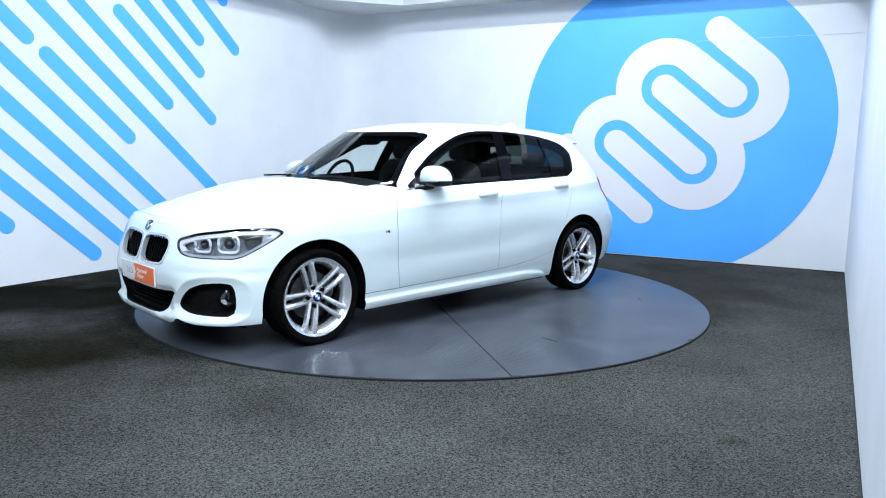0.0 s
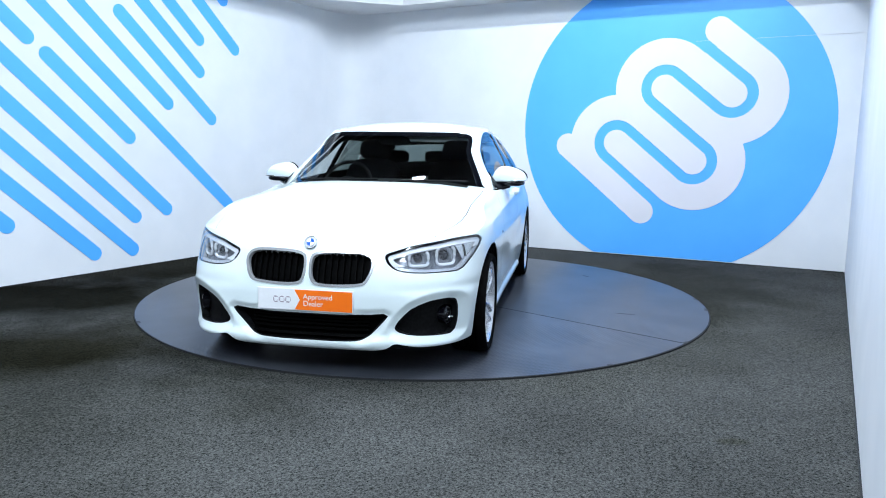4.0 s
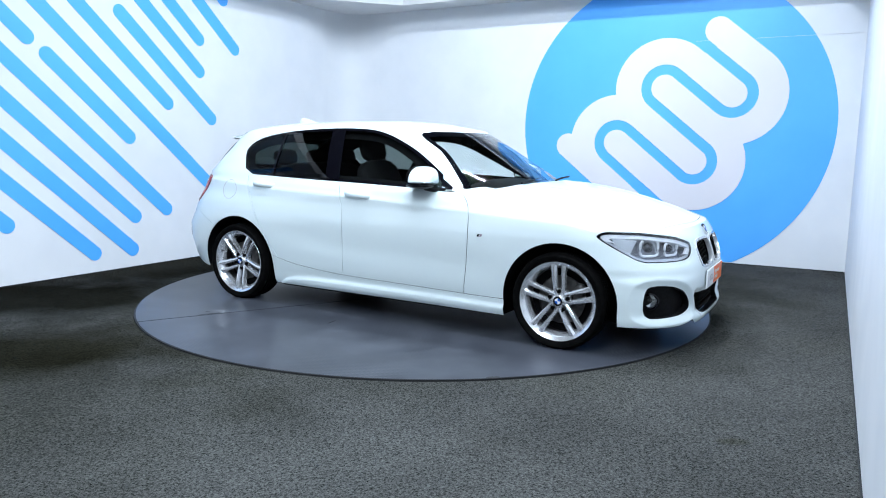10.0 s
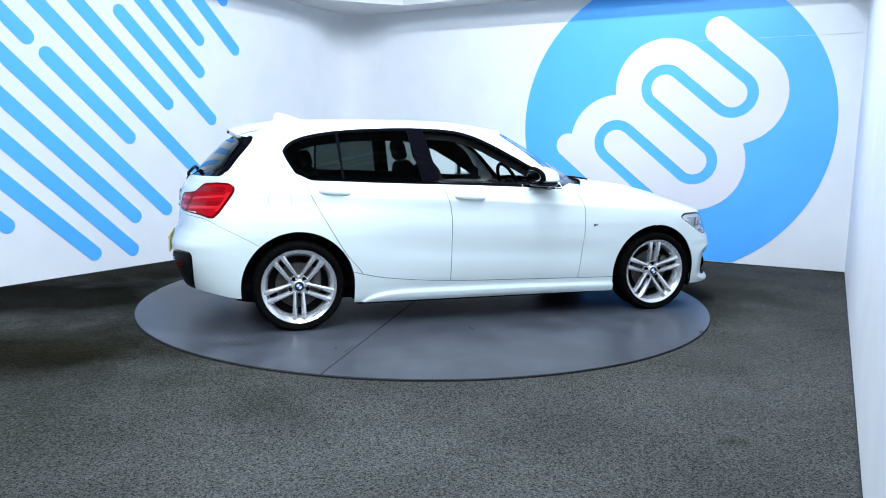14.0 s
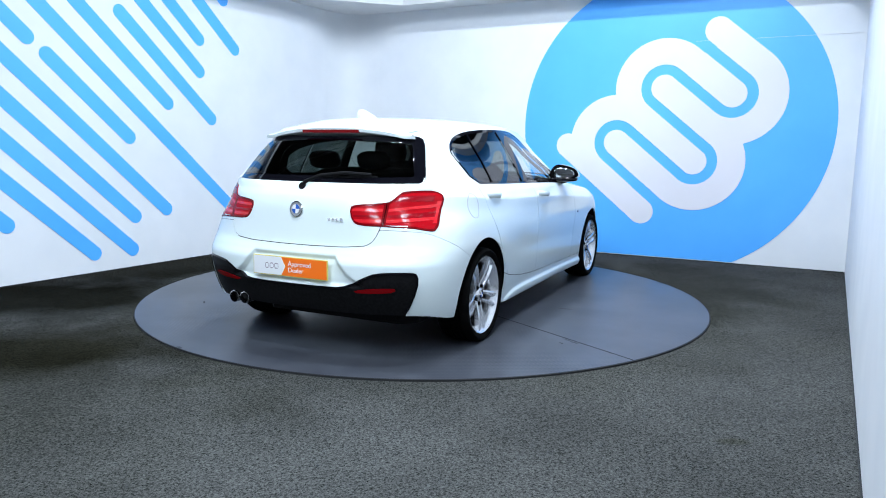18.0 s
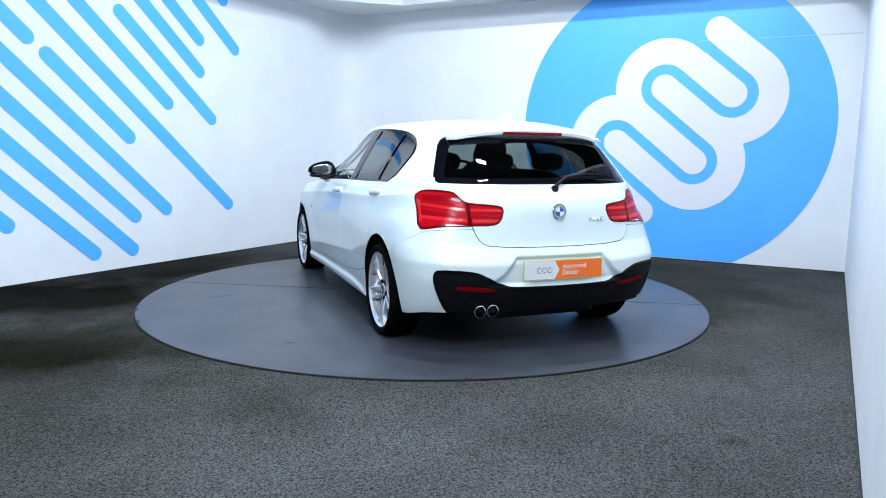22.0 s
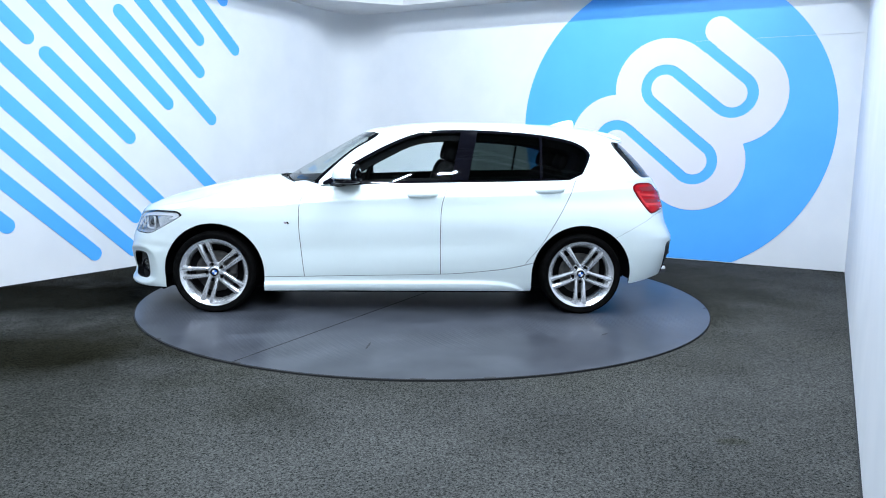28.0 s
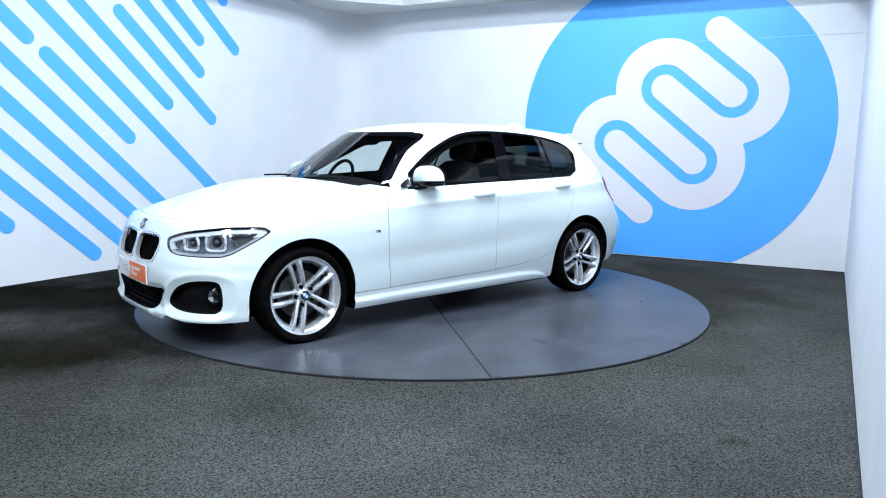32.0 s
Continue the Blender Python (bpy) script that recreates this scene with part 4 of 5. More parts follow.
panel("screen_pillar", SCREEN, meet([in_body - 0.002, -screen_f + 0.008, -SY, SZ - top_z - 0.004]), PAINT, car)
panel("screen_pillar", SCREEN, meet([in_body - 0.002, -screen_f + 0.008, SY, SZ - top_z - 0.004]), PAINT, car)


# ---- car: lining under the skin ----
panel("inner_lining", TAIL, meet([-dlo - 0.012, ws_cut + 0.03, arch_r + 0.01, -glass_r - 0.01, -lamp_r]), CABIN, car, "dark cabin lining", lift=-0.024)
panel("nose_lining", NOSE, meet([arch_f + 0.01, -lamp_f, -holes + 0.004]), SATIN, car, "black inner nose structure", lift=-0.02)
panel("headliner", ROOF, meet(ROOF[..., 0] - screen(ROOF[..., 1], ROOF[..., 2]) + 0.10, -1.6 - ROOF[..., 0]), LINER, car, "dark roof lining", lift=-0.03)

bm = bmesh.new()
prism(bm, [(1.98, -0.40), (1.98, 0.40), (1.76, 0.72), (1.74, 0.58), (0.95, 0.58), (0.94, 0.79), (-0.94, 0.79), (-0.95, 0.56), (-1.64, 0.56), (-1.68, 0.54), (-1.74, 0.48),
           (-1.74, -0.48), (-1.68, -0.54), (-1.64, -0.56), (-0.95, -0.56), (-0.94, -0.79), (0.94, -0.79), (0.95, -0.58), (1.74, -0.58), (1.76, -0.72)], 0.142, 0.26)
part("underbody", bm, SATIN, car, "black underbody tray", smooth=False)


def half_at(x, z):
    """Half-width of the skin's outline at x and z."""
    q = np.linspace(0.2, 2.8, 1600)
    p = outline(q, min(max(z, 0.17), 0.85))
    return float(p[np.argmin(np.abs(p[:, 0] - x)), 1])


for x0, r in ((1.345, 0.372), (-1.345, 0.380)):
    for s in (1, -1):
        bm = bmesh.new()
        rings = []
        for k in range(25):
            an = math.radians(-6 + 192 * k / 24)
            cx, cz = x0 + r * math.cos(an), 0.292 + r * math.sin(an)
            rings.append([bm.verts.new((cx, s * min(0.845, half_at(cx, cz) - 0.014), cz)), bm.verts.new((cx, s * 0.58, cz))])
        for a, b in zip(rings, rings[1:]):
            bm.faces.new((a[0], b[0], b[1], a[1]))
        bm.faces.new([a[1] for a in rings])
        part("wheel_housing", bm, SATIN, car, "black wheel arch liner")


# ---- car: small shape helpers ----
def lathe(bm, profile, n=48, m=None, closed=False):
    """Turn a profile of (radius, height along y) round the y axis."""
    m = m or Matrix()
    rings = []
    for k in range(n):
        an = 2 * math.pi * k / n
        rings.append([bm.verts.new(m @ Vector((r * math.cos(an), h, r * math.sin(an)))) for r, h in profile])
    for k in range(n):
        a, b = rings[k], rings[(k + 1) % n]
        for j in range(len(profile) - (0 if closed else 1)):
            j2 = (j + 1) % len(profile)
            bm.faces.new((a[j], a[j2], b[j2], b[j]))


def blob(bm, centre, size, power=3.0, n=20, m=None):
    """A soft rounded block."""
    rows = []
    for i in range(1, n):
        v = math.pi * (i / n - 0.5)
        row = []
        for j in range(2 * n):
            u = math.pi * j / n
            c = [math.cos(v) * math.cos(u), math.cos(v) * math.sin(u), math.sin(v)]
            k = sum(abs(t) ** power for t in c) ** (-1 / power)
            p = Vector([centre[q] + size[q] * c[q] * k for q in range(3)])
            row.append(bm.verts.new(m @ p if m else p))
        rows.append(row)
    for a, b in zip(rows, rows[1:]):
        for j in range(2 * n):
            bm.faces.new((a[j], a[(j + 1) % (2 * n)], b[(j + 1) % (2 * n)], b[j]))
    bm.faces.new(rows[0][::-1])
    bm.faces.new(rows[-1])


def rod(bm, pts, r, n=10):
    """A round bar through points."""
    pts = [Vector(p) for p in pts]
    prev = []
    for k, p in enumerate(pts):
        d = (pts[min(k + 1, len(pts) - 1)] - pts[max(k - 1, 0)]).normalized()
        q = d.to_track_quat("Z", "Y")
        ring_ = [bm.verts.new(p + q @ Vector((r * math.cos(2 * math.pi * j / n), r * math.sin(2 * math.pi * j / n), 0))) for j in range(n)]
        if prev:
            for j in range(n):
                bm.faces.new((prev[j], prev[(j + 1) % n], ring_[(j + 1) % n], ring_[j]))
        else:
            bm.faces.new(ring_[::-1])
        prev = ring_
    bm.faces.new(prev)


def nose_pose(y, z, back=0.0):
    """A pose on the nose at y, z: its y axis points out of the surface."""
    l = l_at(y=abs(y))
    p0, p1 = outline(l - 0.02, z), outline(l + 0.02, z)
    t = Vector(p1 - p0)
    n = Vector((t.y, -t.x, 0)).normalized()
    n = (n if n.x > 0 else -n)
    s = 1 if y >= 0 else -1
    n.y = abs(n.y) * s
    c = Vector(outline(l, z))
    c.y *= s
    m = Matrix.Identity(4)
    x = Vector((n.y, -n.x, 0))
    m.col[0][:3], m.col[1][:3], m.col[2][:3], m.col[3][:3] = x, n, (0, 0, 1), c - n * back
    return m


# ---- car: front lamps ----
U_GUIDES = ((0.578, 0.633, 0.052, 0.038), (0.712, 0.642, 0.058, 0.047))
L_IN, L_OUT = l_at(y=0.415), l_at(x=1.592)
along = np.clip((NL - L_IN) / (L_OUT - L_IN), 0, 1)
lamp_mid = 0.598 + 0.095 * along
for s in (1, -1):
    h = -(NY * s)
    lamp_ob = panel("headlamp", NOSE, meet(lamp_f, h), LAMP_BACK, car, "clear headlamp with two bright light guides in a dark housing", lift=-0.050)
    panel("lens", NOSE, meet(lamp_f + 0.001, h), LENS, lamp_ob, "clear lamp lens", thick=0, lift=0.0)
    panel("bezel", NOSE, meet([band(lamp_f + 0.005, 0.005), h, lamp_mid + 0.012 - NZ]), BLACK, lamp_ob, "gloss black lamp edge", lift=-0.004, thick=0.01)
    panel("bezel", NOSE, meet([band(lamp_f + 0.002, 0.002), h, NZ - lamp_mid - 0.012]), BLACK, lamp_ob, "gloss black lamp edge", lift=-0.004, thick=0.01)
    panel("lower_trim", NOSE, meet([band(lamp_f + 0.0115, 0.0075), h, NZ - lamp_mid]), LAMP_GREY, lamp_ob, "bright lower trim", lift=-0.012, thick=0.03)
    panel("brow", NOSE, meet([band(lamp_f + 0.021, 0.011), h, lamp_mid - 0.004 - NZ]), WHITE, lamp_ob, "white light guide along the top", lift=-0.010, thick=0.02)
    side_trim = meet([lamp_f + 0.008, h, NX - 1.772 - 0.35 * (NZ - 0.64)])
    panel("side_reflector", NOSE, side_trim, CHROME, lamp_ob, "bright side reflector", lift=-0.030)
    panel("indicator", NOSE, meet([lamp_f + 0.022, h, NX - 1.735, 1.655 - NX]), CHROME, lamp_ob, "chrome indicator bowl", lift=-0.022, thick=0.01)
    for y, z, rw, rh in U_GUIDES:
        m = nose_pose(y * s, z, 0.034)
        pts = [(rw * math.copysign(abs(math.cos(q)) ** 0.48, math.cos(q)), 0.0, rh * math.copysign(abs(math.sin(q)) ** 0.48, math.sin(q))) for q in (math.radians(120 + 15 * k) for k in range(21))]
        bm = bmesh.new()
        rod(bm, [m @ Vector(q) for q in pts], 0.0082, 8)
        part("light_ring", bm, WHITE, lamp_ob, "white open ring light guide")
        bm = bmesh.new()
        lathe(bm, [(1.0, -0.012), (0.86, -0.020), (0.74, -0.022)], 32, m @ Matrix.Diagonal((rw, 1, rh, 1)))
        part("reflector", bm, LAMP_GREY, lamp_ob)
        bm = bmesh.new()
        lathe(bm, [(rh * 0.66, -0.020), (rh * 0.5, -0.004), (rh * 0.3, 0.004), (0.001, 0.008)], 32, m)
        part("projector", bm, LAMP_DARK, lamp_ob, "dark glass projector")
    # kidney grille
    h2 = np.where(NX > 1.7, h, 1)
    grille = panel("grille", NOSE, meet(kid_f - 0.002, h2), DEEP, car, "black kidney grille with a chrome frame", lift=-0.05)
    panel("grille_frame", NOSE, meet(band(kid_f + 0.002, 0.0065), h2), BRIGHT_TRIM, grille, "chrome grille frame", lift=0.006, thick=0.025)
    for k in range(9):
        c = 0.045 + k * 0.0345
        panel("grille_slat", NOSE, meet([kid_f + 0.006, h2, band(NA - c, 0.005)]), DEEP, grille, lift=-0.028, thick=0.025)
        bm = bmesh.new()
        m = nose_pose(s * c, 0.652, 0.004)
        box(bm, (-0.003, -0.016, -0.004), (0.003, -0.008, 0.006), m)
        part("slat_tip", bm, CHROME, grille, "bright slat end", smooth=False)
    # fog lamp bay
    bay = panel("fog_lamp_bay", NOSE, meet(fog_f - 0.003, h), SATIN, car, "black air intake with a fog lamp", lift=-0.045)
    panel("bay_edge", NOSE, meet(band(fog_f + 0.002, 0.004), h), SATIN, bay, "black intake rim", lift=-0.001, thick=0.045)
    m = nose_pose(s * 0.735, 0.330, 0.046) @ pose(0, 0, 0, 0, 0, 18 * s)
    bm = bmesh.new()
    lathe(bm, [(0.052, -0.03), (0.052, 0.008), (0.044, 0.012), (0.040, 0.0)], 32, m)
    part("fog_lamp_ring", bm, BLACK, bay)
    bm = bmesh.new()
    lathe(bm, [(0.041, 0.0), (0.036, -0.012), (0.012, -0.02), (0.001, -0.02)], 32, m)
    part("fog_lamp", bm, CHROME, bay, "bright fog lamp reflector")
    bm = bmesh.new()
    lathe(bm, [(0.041, 0.001), (0.03, 0.007), (0.001, 0.01)], 32, m)
    part("fog_lens", bm, LENS, bay, "clear fog lamp lens")
intake = panel("lower_intake", NOSE, intake_f - 0.003, DEEP, car, "black lower air intake with bars", lift=-0.06)
panel("intake_edge", NOSE, band(intake_f + 0.002, 0.004), SATIN, intake, "black intake rim", lift=-0.001, thick=0.05)
for z in (0.238, 0.258, 0.278, 0.298, 0.318):
    panel("intake_bar", NOSE, meet([intake_f, band(NZ - z, 0.004), NA - 0.33]), DEEP, intake, lift=-0.030, thick=0.02)


# ---- car: round badges, side badge, plates ----
def roundel(m, r, parent):
    bm = bmesh.new()
    lathe(bm, [(0.001, 0.006), (r * 0.62, 0.006), (r * 0.62, 0.0), (r, 0.0)], 32, m)
    badge = part("badge", bm, BADGE_RING if r > 0.032 else BLACK, parent, "round badge with a blue and white quartered centre")
    bm = bmesh.new()
    lathe(bm, [(r * 1.0, -0.004), (r * 1.04, 0.004), (r * 0.96, 0.007), (r * 0.93, 0.001)], 32, m)
    part("badge_ring", bm, CHROME, badge)
    for q in range(4):
        bm = bmesh.new()
        pts = [(0, 0)] + [(r * 0.60 * math.cos(math.pi / 2 * (q + k / 8)), r * 0.60 * math.sin(math.pi / 2 * (q + k / 8))) for k in range(9)]
        prism(bm, pts, -0.0085, -0.0055, m @ pose(0, 0, 0, 90, 0, 0))
        part("badge_quarter", bm, (WHITE, BLUE)[q % 2], badge, smooth=False)
    return badge


def facing(x, y, z, way, tilt=0):
    """A pose whose y axis points forward (way 1) or backward (way -1), leaning back by tilt degrees."""
    return pose(x, y, z, 0, 0, -90 * way) @ pose(0, 0, 0, tilt, 0, 0)


roundel(facing(2.022, 0, 0.710, 1, 28), 0.035, car)
roundel(facing(-2.108, 0, 0.852, -1, 6), 0.044, car)


def letters(text, size, m, mat, parent, name="lettering"):
    cu = bpy.data.curves.new(name, "FONT")
    cu.body, cu.size, cu.extrude = text, size, 0.0006
    tmp = bpy.data.objects.new(name, cu)
    scene.collection.objects.link(tmp)
    me = bpy.data.meshes.new_from_object(tmp.evaluated_get(bpy.context.evaluated_depsgraph_get()))
    bpy.data.objects.remove(tmp)
    me.materials.clear()
    me.materials.append(mat)
    me.transform(m)
    ob = new(name, me)
    ob.parent = parent
    return ob


def plate(m, parent, edge):
    """m: x to the reader's right, y up, z towards the reader."""
    bm = bmesh.new()
    box(bm, (-0.262, -0.057, -0.008), (0.262, 0.057, 0.0), m)
    p = part("number_plate", bm, edge, parent, "white and orange dealer plate with printed words", smooth=False)
    cut_x = -0.048
    bm = bmesh.new()
    prism(bm, [(-0.258, -0.053), (cut_x - 0.012, -0.053), (cut_x + 0.018, 0.0), (cut_x - 0.012, 0.053), (-0.258, 0.053)], -0.001, 0.0015, m)
    part("white_field", bm, PLATE_WHITE, p, smooth=False)
    bm = bmesh.new()
    prism(bm, [(cut_x - 0.009, -0.053), (0.258, -0.053), (0.258, 0.053), (cut_x - 0.009, 0.053), (cut_x + 0.021, 0.0)], -0.001, 0.0015, m)
    part("orange_field", bm, ORANGE, p, smooth=False)
    letters("Approved", 0.040, m @ pose(-0.010, 0.006, 0.0022), PLATE_WHITE, p)
    letters("Dealer", 0.040, m @ pose(-0.010, -0.031, 0.0022), PLATE_WHITE, p)
    for k in range(3):
        bm = bmesh.new()
        prism(bm, rounded([(-0.175 + 0.034 * k, -0.018), (-0.147 + 0.034 * k, -0.018), (-0.147 + 0.034 * k, 0.016), (-0.175 + 0.034 * k, 0.016)], 1), 0.0012, 0.0022, m)
        mark = part("printed_mark", bm, PRINT, p, smooth=False)
        bm = bmesh.new()
        prism(bm, [(-0.170 + 0.034 * k, -0.012), (-0.150 + 0.034 * k, -0.012), (-0.150 + 0.034 * k, 0.010), (-0.170 + 0.034 * k, 0.010)], 0.002, 0.003, m)
        part("mark_gap", bm, PLATE_WHITE, p, smooth=False)
    return p


PLATE_F = Matrix(((0, 0, 1, 2.107), (1, 0, 0, -0.004), (0, 1, 0, 0.418), (0, 0, 0, 1)))
PLATE_R = Matrix(((0, 0, -1, -2.182), (-1, 0, 0, 0.0), (0, 1, 0, 0.522), (0, 0, 0, 1)))
plate(PLATE_F, car, PLATE_WHITE)
plate(PLATE_R, car, PLATE_YELLOW)
bm = bmesh.new()
box(bm, (2.07, -0.22, 0.375), (2.101, 0.215, 0.46))
part("plate_holder", bm, SATIN, car, smooth=False)
for k in range(4):
    bm = bmesh.new()
    box(bm, (-2.106, -0.212 - 0.027 * k - 0.019, 0.793), (-2.094, -0.212 - 0.027 * k, 0.811 if k != 3 else 0.815))
    bevel(bm, 0.003, 1)
    part("model_badge", bm, ALLOY, car, "small chrome badge")
for s in (1, -1):
    for k in range(2):
        bm = bmesh.new()
        x0 = 0.795 + k * 0.018
        prism(bm, [(x0, 0.656), (x0 + 0.014, 0.656), (x0 + 0.022, 0.672), (x0 + 0.008, 0.672)], -0.002, 0.002, Matrix(((1, 0, 0, 0), (0, 0, 1, 0.8815 * s), (0, 1, 0, 0), (0, 0, 0, 1))))
        part("side_badge", bm, PRINT if k else BLACK, car, "small dark side badge", smooth=False)

# ---- car: door handles, mirrors ----
def taper(bm, m, s):
    """Draw a mirror part in towards its outer end and its top."""
    for v in bm.verts:
        q = m.inverted() @ v.co
        q.z *= 1 - 0.24 * (q.y * s / 0.12)
        q.y *= 1 - 0.22 * (q.z / 0.063)
        v.co = m @ q


for s in (1, -1):
    for x, y, z in ((-0.165, 0.870, 0.876), (-1.095, 0.826, 0.913)):
        bm = bmesh.new()
        pts = []
        for k in range(13):
            u = -1 + k / 6
            pts.append((x + u * 0.105, s * (y - 0.012 + 0.030 * (1 - abs(u) ** 4)), z - 0.004 * u))
        rod(bm, pts, 0.0125, 12)
        for v in bm.verts:
            v.co.z = z + (v.co.z - z) * 1.55
        handle = part("door_handle", bm, PAINT, car, "white grab handle")
        bm = bmesh.new()
        blob(bm, (x - 0.0, s * (y - 0.014), z - 0.004), (0.085, 0.007, 0.028), 2.2, 12)
        part("handle_recess", bm, PAINT, handle)
    # mirror
    bm = bmesh.new()
    m = pose(0.375, s * 0.873, 1.012, 0, 0, -10 * s)
    blob(bm, (0, 0, 0), (0.100, 0.120, 0.072), 2.9, 18, m)
    for v in bm.verts:
        q = m.inverted() @ v.co
        if q.x < -0.050:
            q.x = -0.050 + (q.x + 0.050) * 0.15
        if q.z < -0.026:
            q.z = -0.026 + (q.z + 0.026) * 0.35
        v.co = m @ q
    taper(bm, m, s)
    cap_ob = part("mirror", bm, PAINT, car, "white door mirror with a black base")
    bm = bmesh.new()
    blob(bm, (0.002, -0.006 * s, -0.043), (0.096, 0.116, 0.024), 2.8, 14, m)
    part("mirror_base", bm, BLACK, cap_ob, "gloss black mirror base")
    bm = bmesh.new()
    rod(bm, [(0.50, s * 0.775, 0.932), (0.45, s * 0.82, 0.94), (0.40, s * 0.87, 0.955)], 0.024, 12)
    part("mirror_arm", bm, BLACK, cap_ob, "gloss black mirror arm")
    bm = bmesh.new()
    blob(bm, (-0.060, 0.0, 0.014), (0.020, 0.119, 0.058), 2.9, 14, m)
    taper(bm, m, s)
    part("mirror_bezel", bm, DEEP, cap_ob, "black mirror rim")
    bm = bmesh.new()
    blob(bm, (-0.078, 0.0, 0.010), (0.005, 0.088, 0.039), 3.0, 14, m)
    taper(bm, m, s)
    part("mirror_glass", bm, MIRROR, cap_ob, "mirror glass")
    bm = bmesh.new()
    blob(bm, (0.055, 0.05 * s, -0.024), (0.042, 0.074, 0.006), 2.6, 12, m)
    part("mirror_indicator", bm, CHROME, cap_ob, "slim indicator strip")

# ---- car: tail ----
def side_y(x, z):
    """Half-width of the skin at x and z."""
    q = np.linspace(1.0, 2.7, 2400)
    p = sculpt(outline(q, z))
    return float(p[np.argmin(np.abs(p[:, 0] - x)), 1])


bm = bmesh.new()
rod(bm, [(-1.455 + 0.074 * math.cos(q), -side_y(-1.455 + 0.074 * math.cos(q), 0.865 + 0.074 * math.sin(q)) + 0.0005, 0.865 + 0.074 * math.sin(q)) for q in (math.pi * k / 20 for k in range(41))], 0.0016, 5)
part("fuel_flap_line", bm, PRINT, car, "round fuel flap joint")
for s in (1, -1):
    h = -(TY * s)
    for name, fields in (("tail_lamp", [lamp_r, h, 0.539 - TA]), ("tailgate_lamp", [lamp_r, h, TA - 0.535])):
        f = np.maximum.reduce(fields)
        lens = panel(name, TAIL, fields, RED_LAMP, car, "glossy red tail lamp", lift=0.003)
        panel("lamp_edge", TAIL, meet(fields, -f - 0.010), RED_DARK, lens, "dark lamp edge", lift=0.0045)
        swing = 0.05 * np.clip((TA - 0.56) / 0.2, 0, 1)
        panel("light_guide", TAIL, meet([f + 0.012, band(TZ - 0.802 - 0.25 * swing, 0.009)]), RED_BRIGHT, lens, "bright red light guide", lift=0.0042)
        panel("light_guide", TAIL, meet([f + 0.012, band(TZ - 0.862 - 0.5 * swing, 0.008)]), RED_BRIGHT, lens, "bright red light guide", lift=0.0042)
        panel("lamp_shade", TAIL, meet([f + 0.014, np.abs(TZ - 0.828 - 0.2 * swing) - 0.006 - 0.2 * swing]), RED_SHADE, lens, "dark red lens band", lift=0.004)
        if name == "tail_lamp":
            panel("reversing_strip", TAIL, meet([f + 0.005, TZ - 0.779, TA - 0.66]), WHITE, lens, "clear reversing lamp strip", lift=0.0048)
            panel("clear_window", TAIL, meet([f + 0.012, band(TZ - 0.925, 0.016), TA - 0.735]), RED_SHADE, lens, "dark red upper window", lift=0.004)
            panel("light_guide", TAIL, meet([f + 0.012, 0.752 + 0.12 * (0.86 - TZ) - TA, band(TZ - 0.85, 0.06)]), RED_BRIGHT, lens, "bright red light guide", lift=0.0045)
    # reflector in the bumper insert
    ref = poly(rounded([(0.38, 0.402), (0.60, 0.408), (0.655, 0.432), (0.60, 0.440), (0.44, 0.424)], 1), TA, TZ)
    panel("bumper_reflector", TAIL, meet(np.where(TX < -1.8, ref, 1), h), RED_DARK, car, "slim red reflector", lift=0.004)
for y in (0.492, 0.412):
    bm = bmesh.new()
    lathe(bm, [(0.030, -0.16), (0.036, 0.0), (0.037, 0.012), (0.033, 0.014), (0.031, 0.0), (0.029, -0.10)], 28, pose(-2.088, y, 0.284, 0, 0, 90))
    pipe = part("exhaust_pipe", bm, CHROME, car, "chrome exhaust tip")
    bm = bmesh.new()
    lathe(bm, [(0.030, -0.05), (0.001, -0.05)], 24, pose(-2.088, y, 0.284, 0, 0, 90))
    part("pipe_mouth", bm, GROOVE, pipe)

def roof_at(x, y):
    """Height of the roof skin."""
    k = int(np.argmin(np.abs(ROOF[:, 0, 0] - x)))
    return float(ROOF[k, 0, 2] + (ROOF[k, 45, 2] - ROOF[k, 0, 2]) * (1 - min(1.0, abs(y) / edge_y[k]) ** 2.3))


def spoiler():
    """The roof's trailing lip: a solid wing whose underside meets the rear window."""
    bm = bmesh.new()
    rows = []
    for k in range(61):
        u = -1 + k / 30
        a = abs(u)
        y = 0.572 * u
        tip_x = -1.768 + 0.080 * a ** 2.6
        prof = []
        for x in (-1.44, -1.50, -1.56, -1.62, -1.68, -1.74):
            x = max(x, tip_x + 0.01)
            prof.append((x, roof_at(max(x, -1.6), y) + min(0, (x + 1.6) * 0.23) + 0.004 - 0.012 * a ** 8))
        tip_z = roof_at(-1.6, y) + (tip_x + 1.6) * 0.25 - 0.010 * a ** 8
        prof += [(tip_x, tip_z), (tip_x + 0.004, tip_z - 0.018), (-1.685, 1.272), (-1.60, 1.268), (-1.44, 1.29)]
        rows.append([bm.verts.new((x, u * min(0.572 * (1.035 - 0.10 * min(1, (-1.44 - x) / 0.34) if x > -1.72 else 0.955), 0.965 * float(np.interp(x, ROOF[:, 0, 0], edge_y)) if x > -1.68 else 1.0), z)) for x, z in prof])
    n = len(rows[0])
    for p, q in zip(rows, rows[1:]):
        for j in range(n):
            bm.faces.new((p[j], p[(j + 1) % n], q[(j + 1) % n], q[j]))
    bm.faces.new(rows[0])
    bm.faces.new(rows[-1][::-1])
    bmesh.ops.recalc_face_normals(bm, faces=bm.faces)
    part("roof_spoiler", bm, PAINT, car, "white roof spoiler", angle=40)


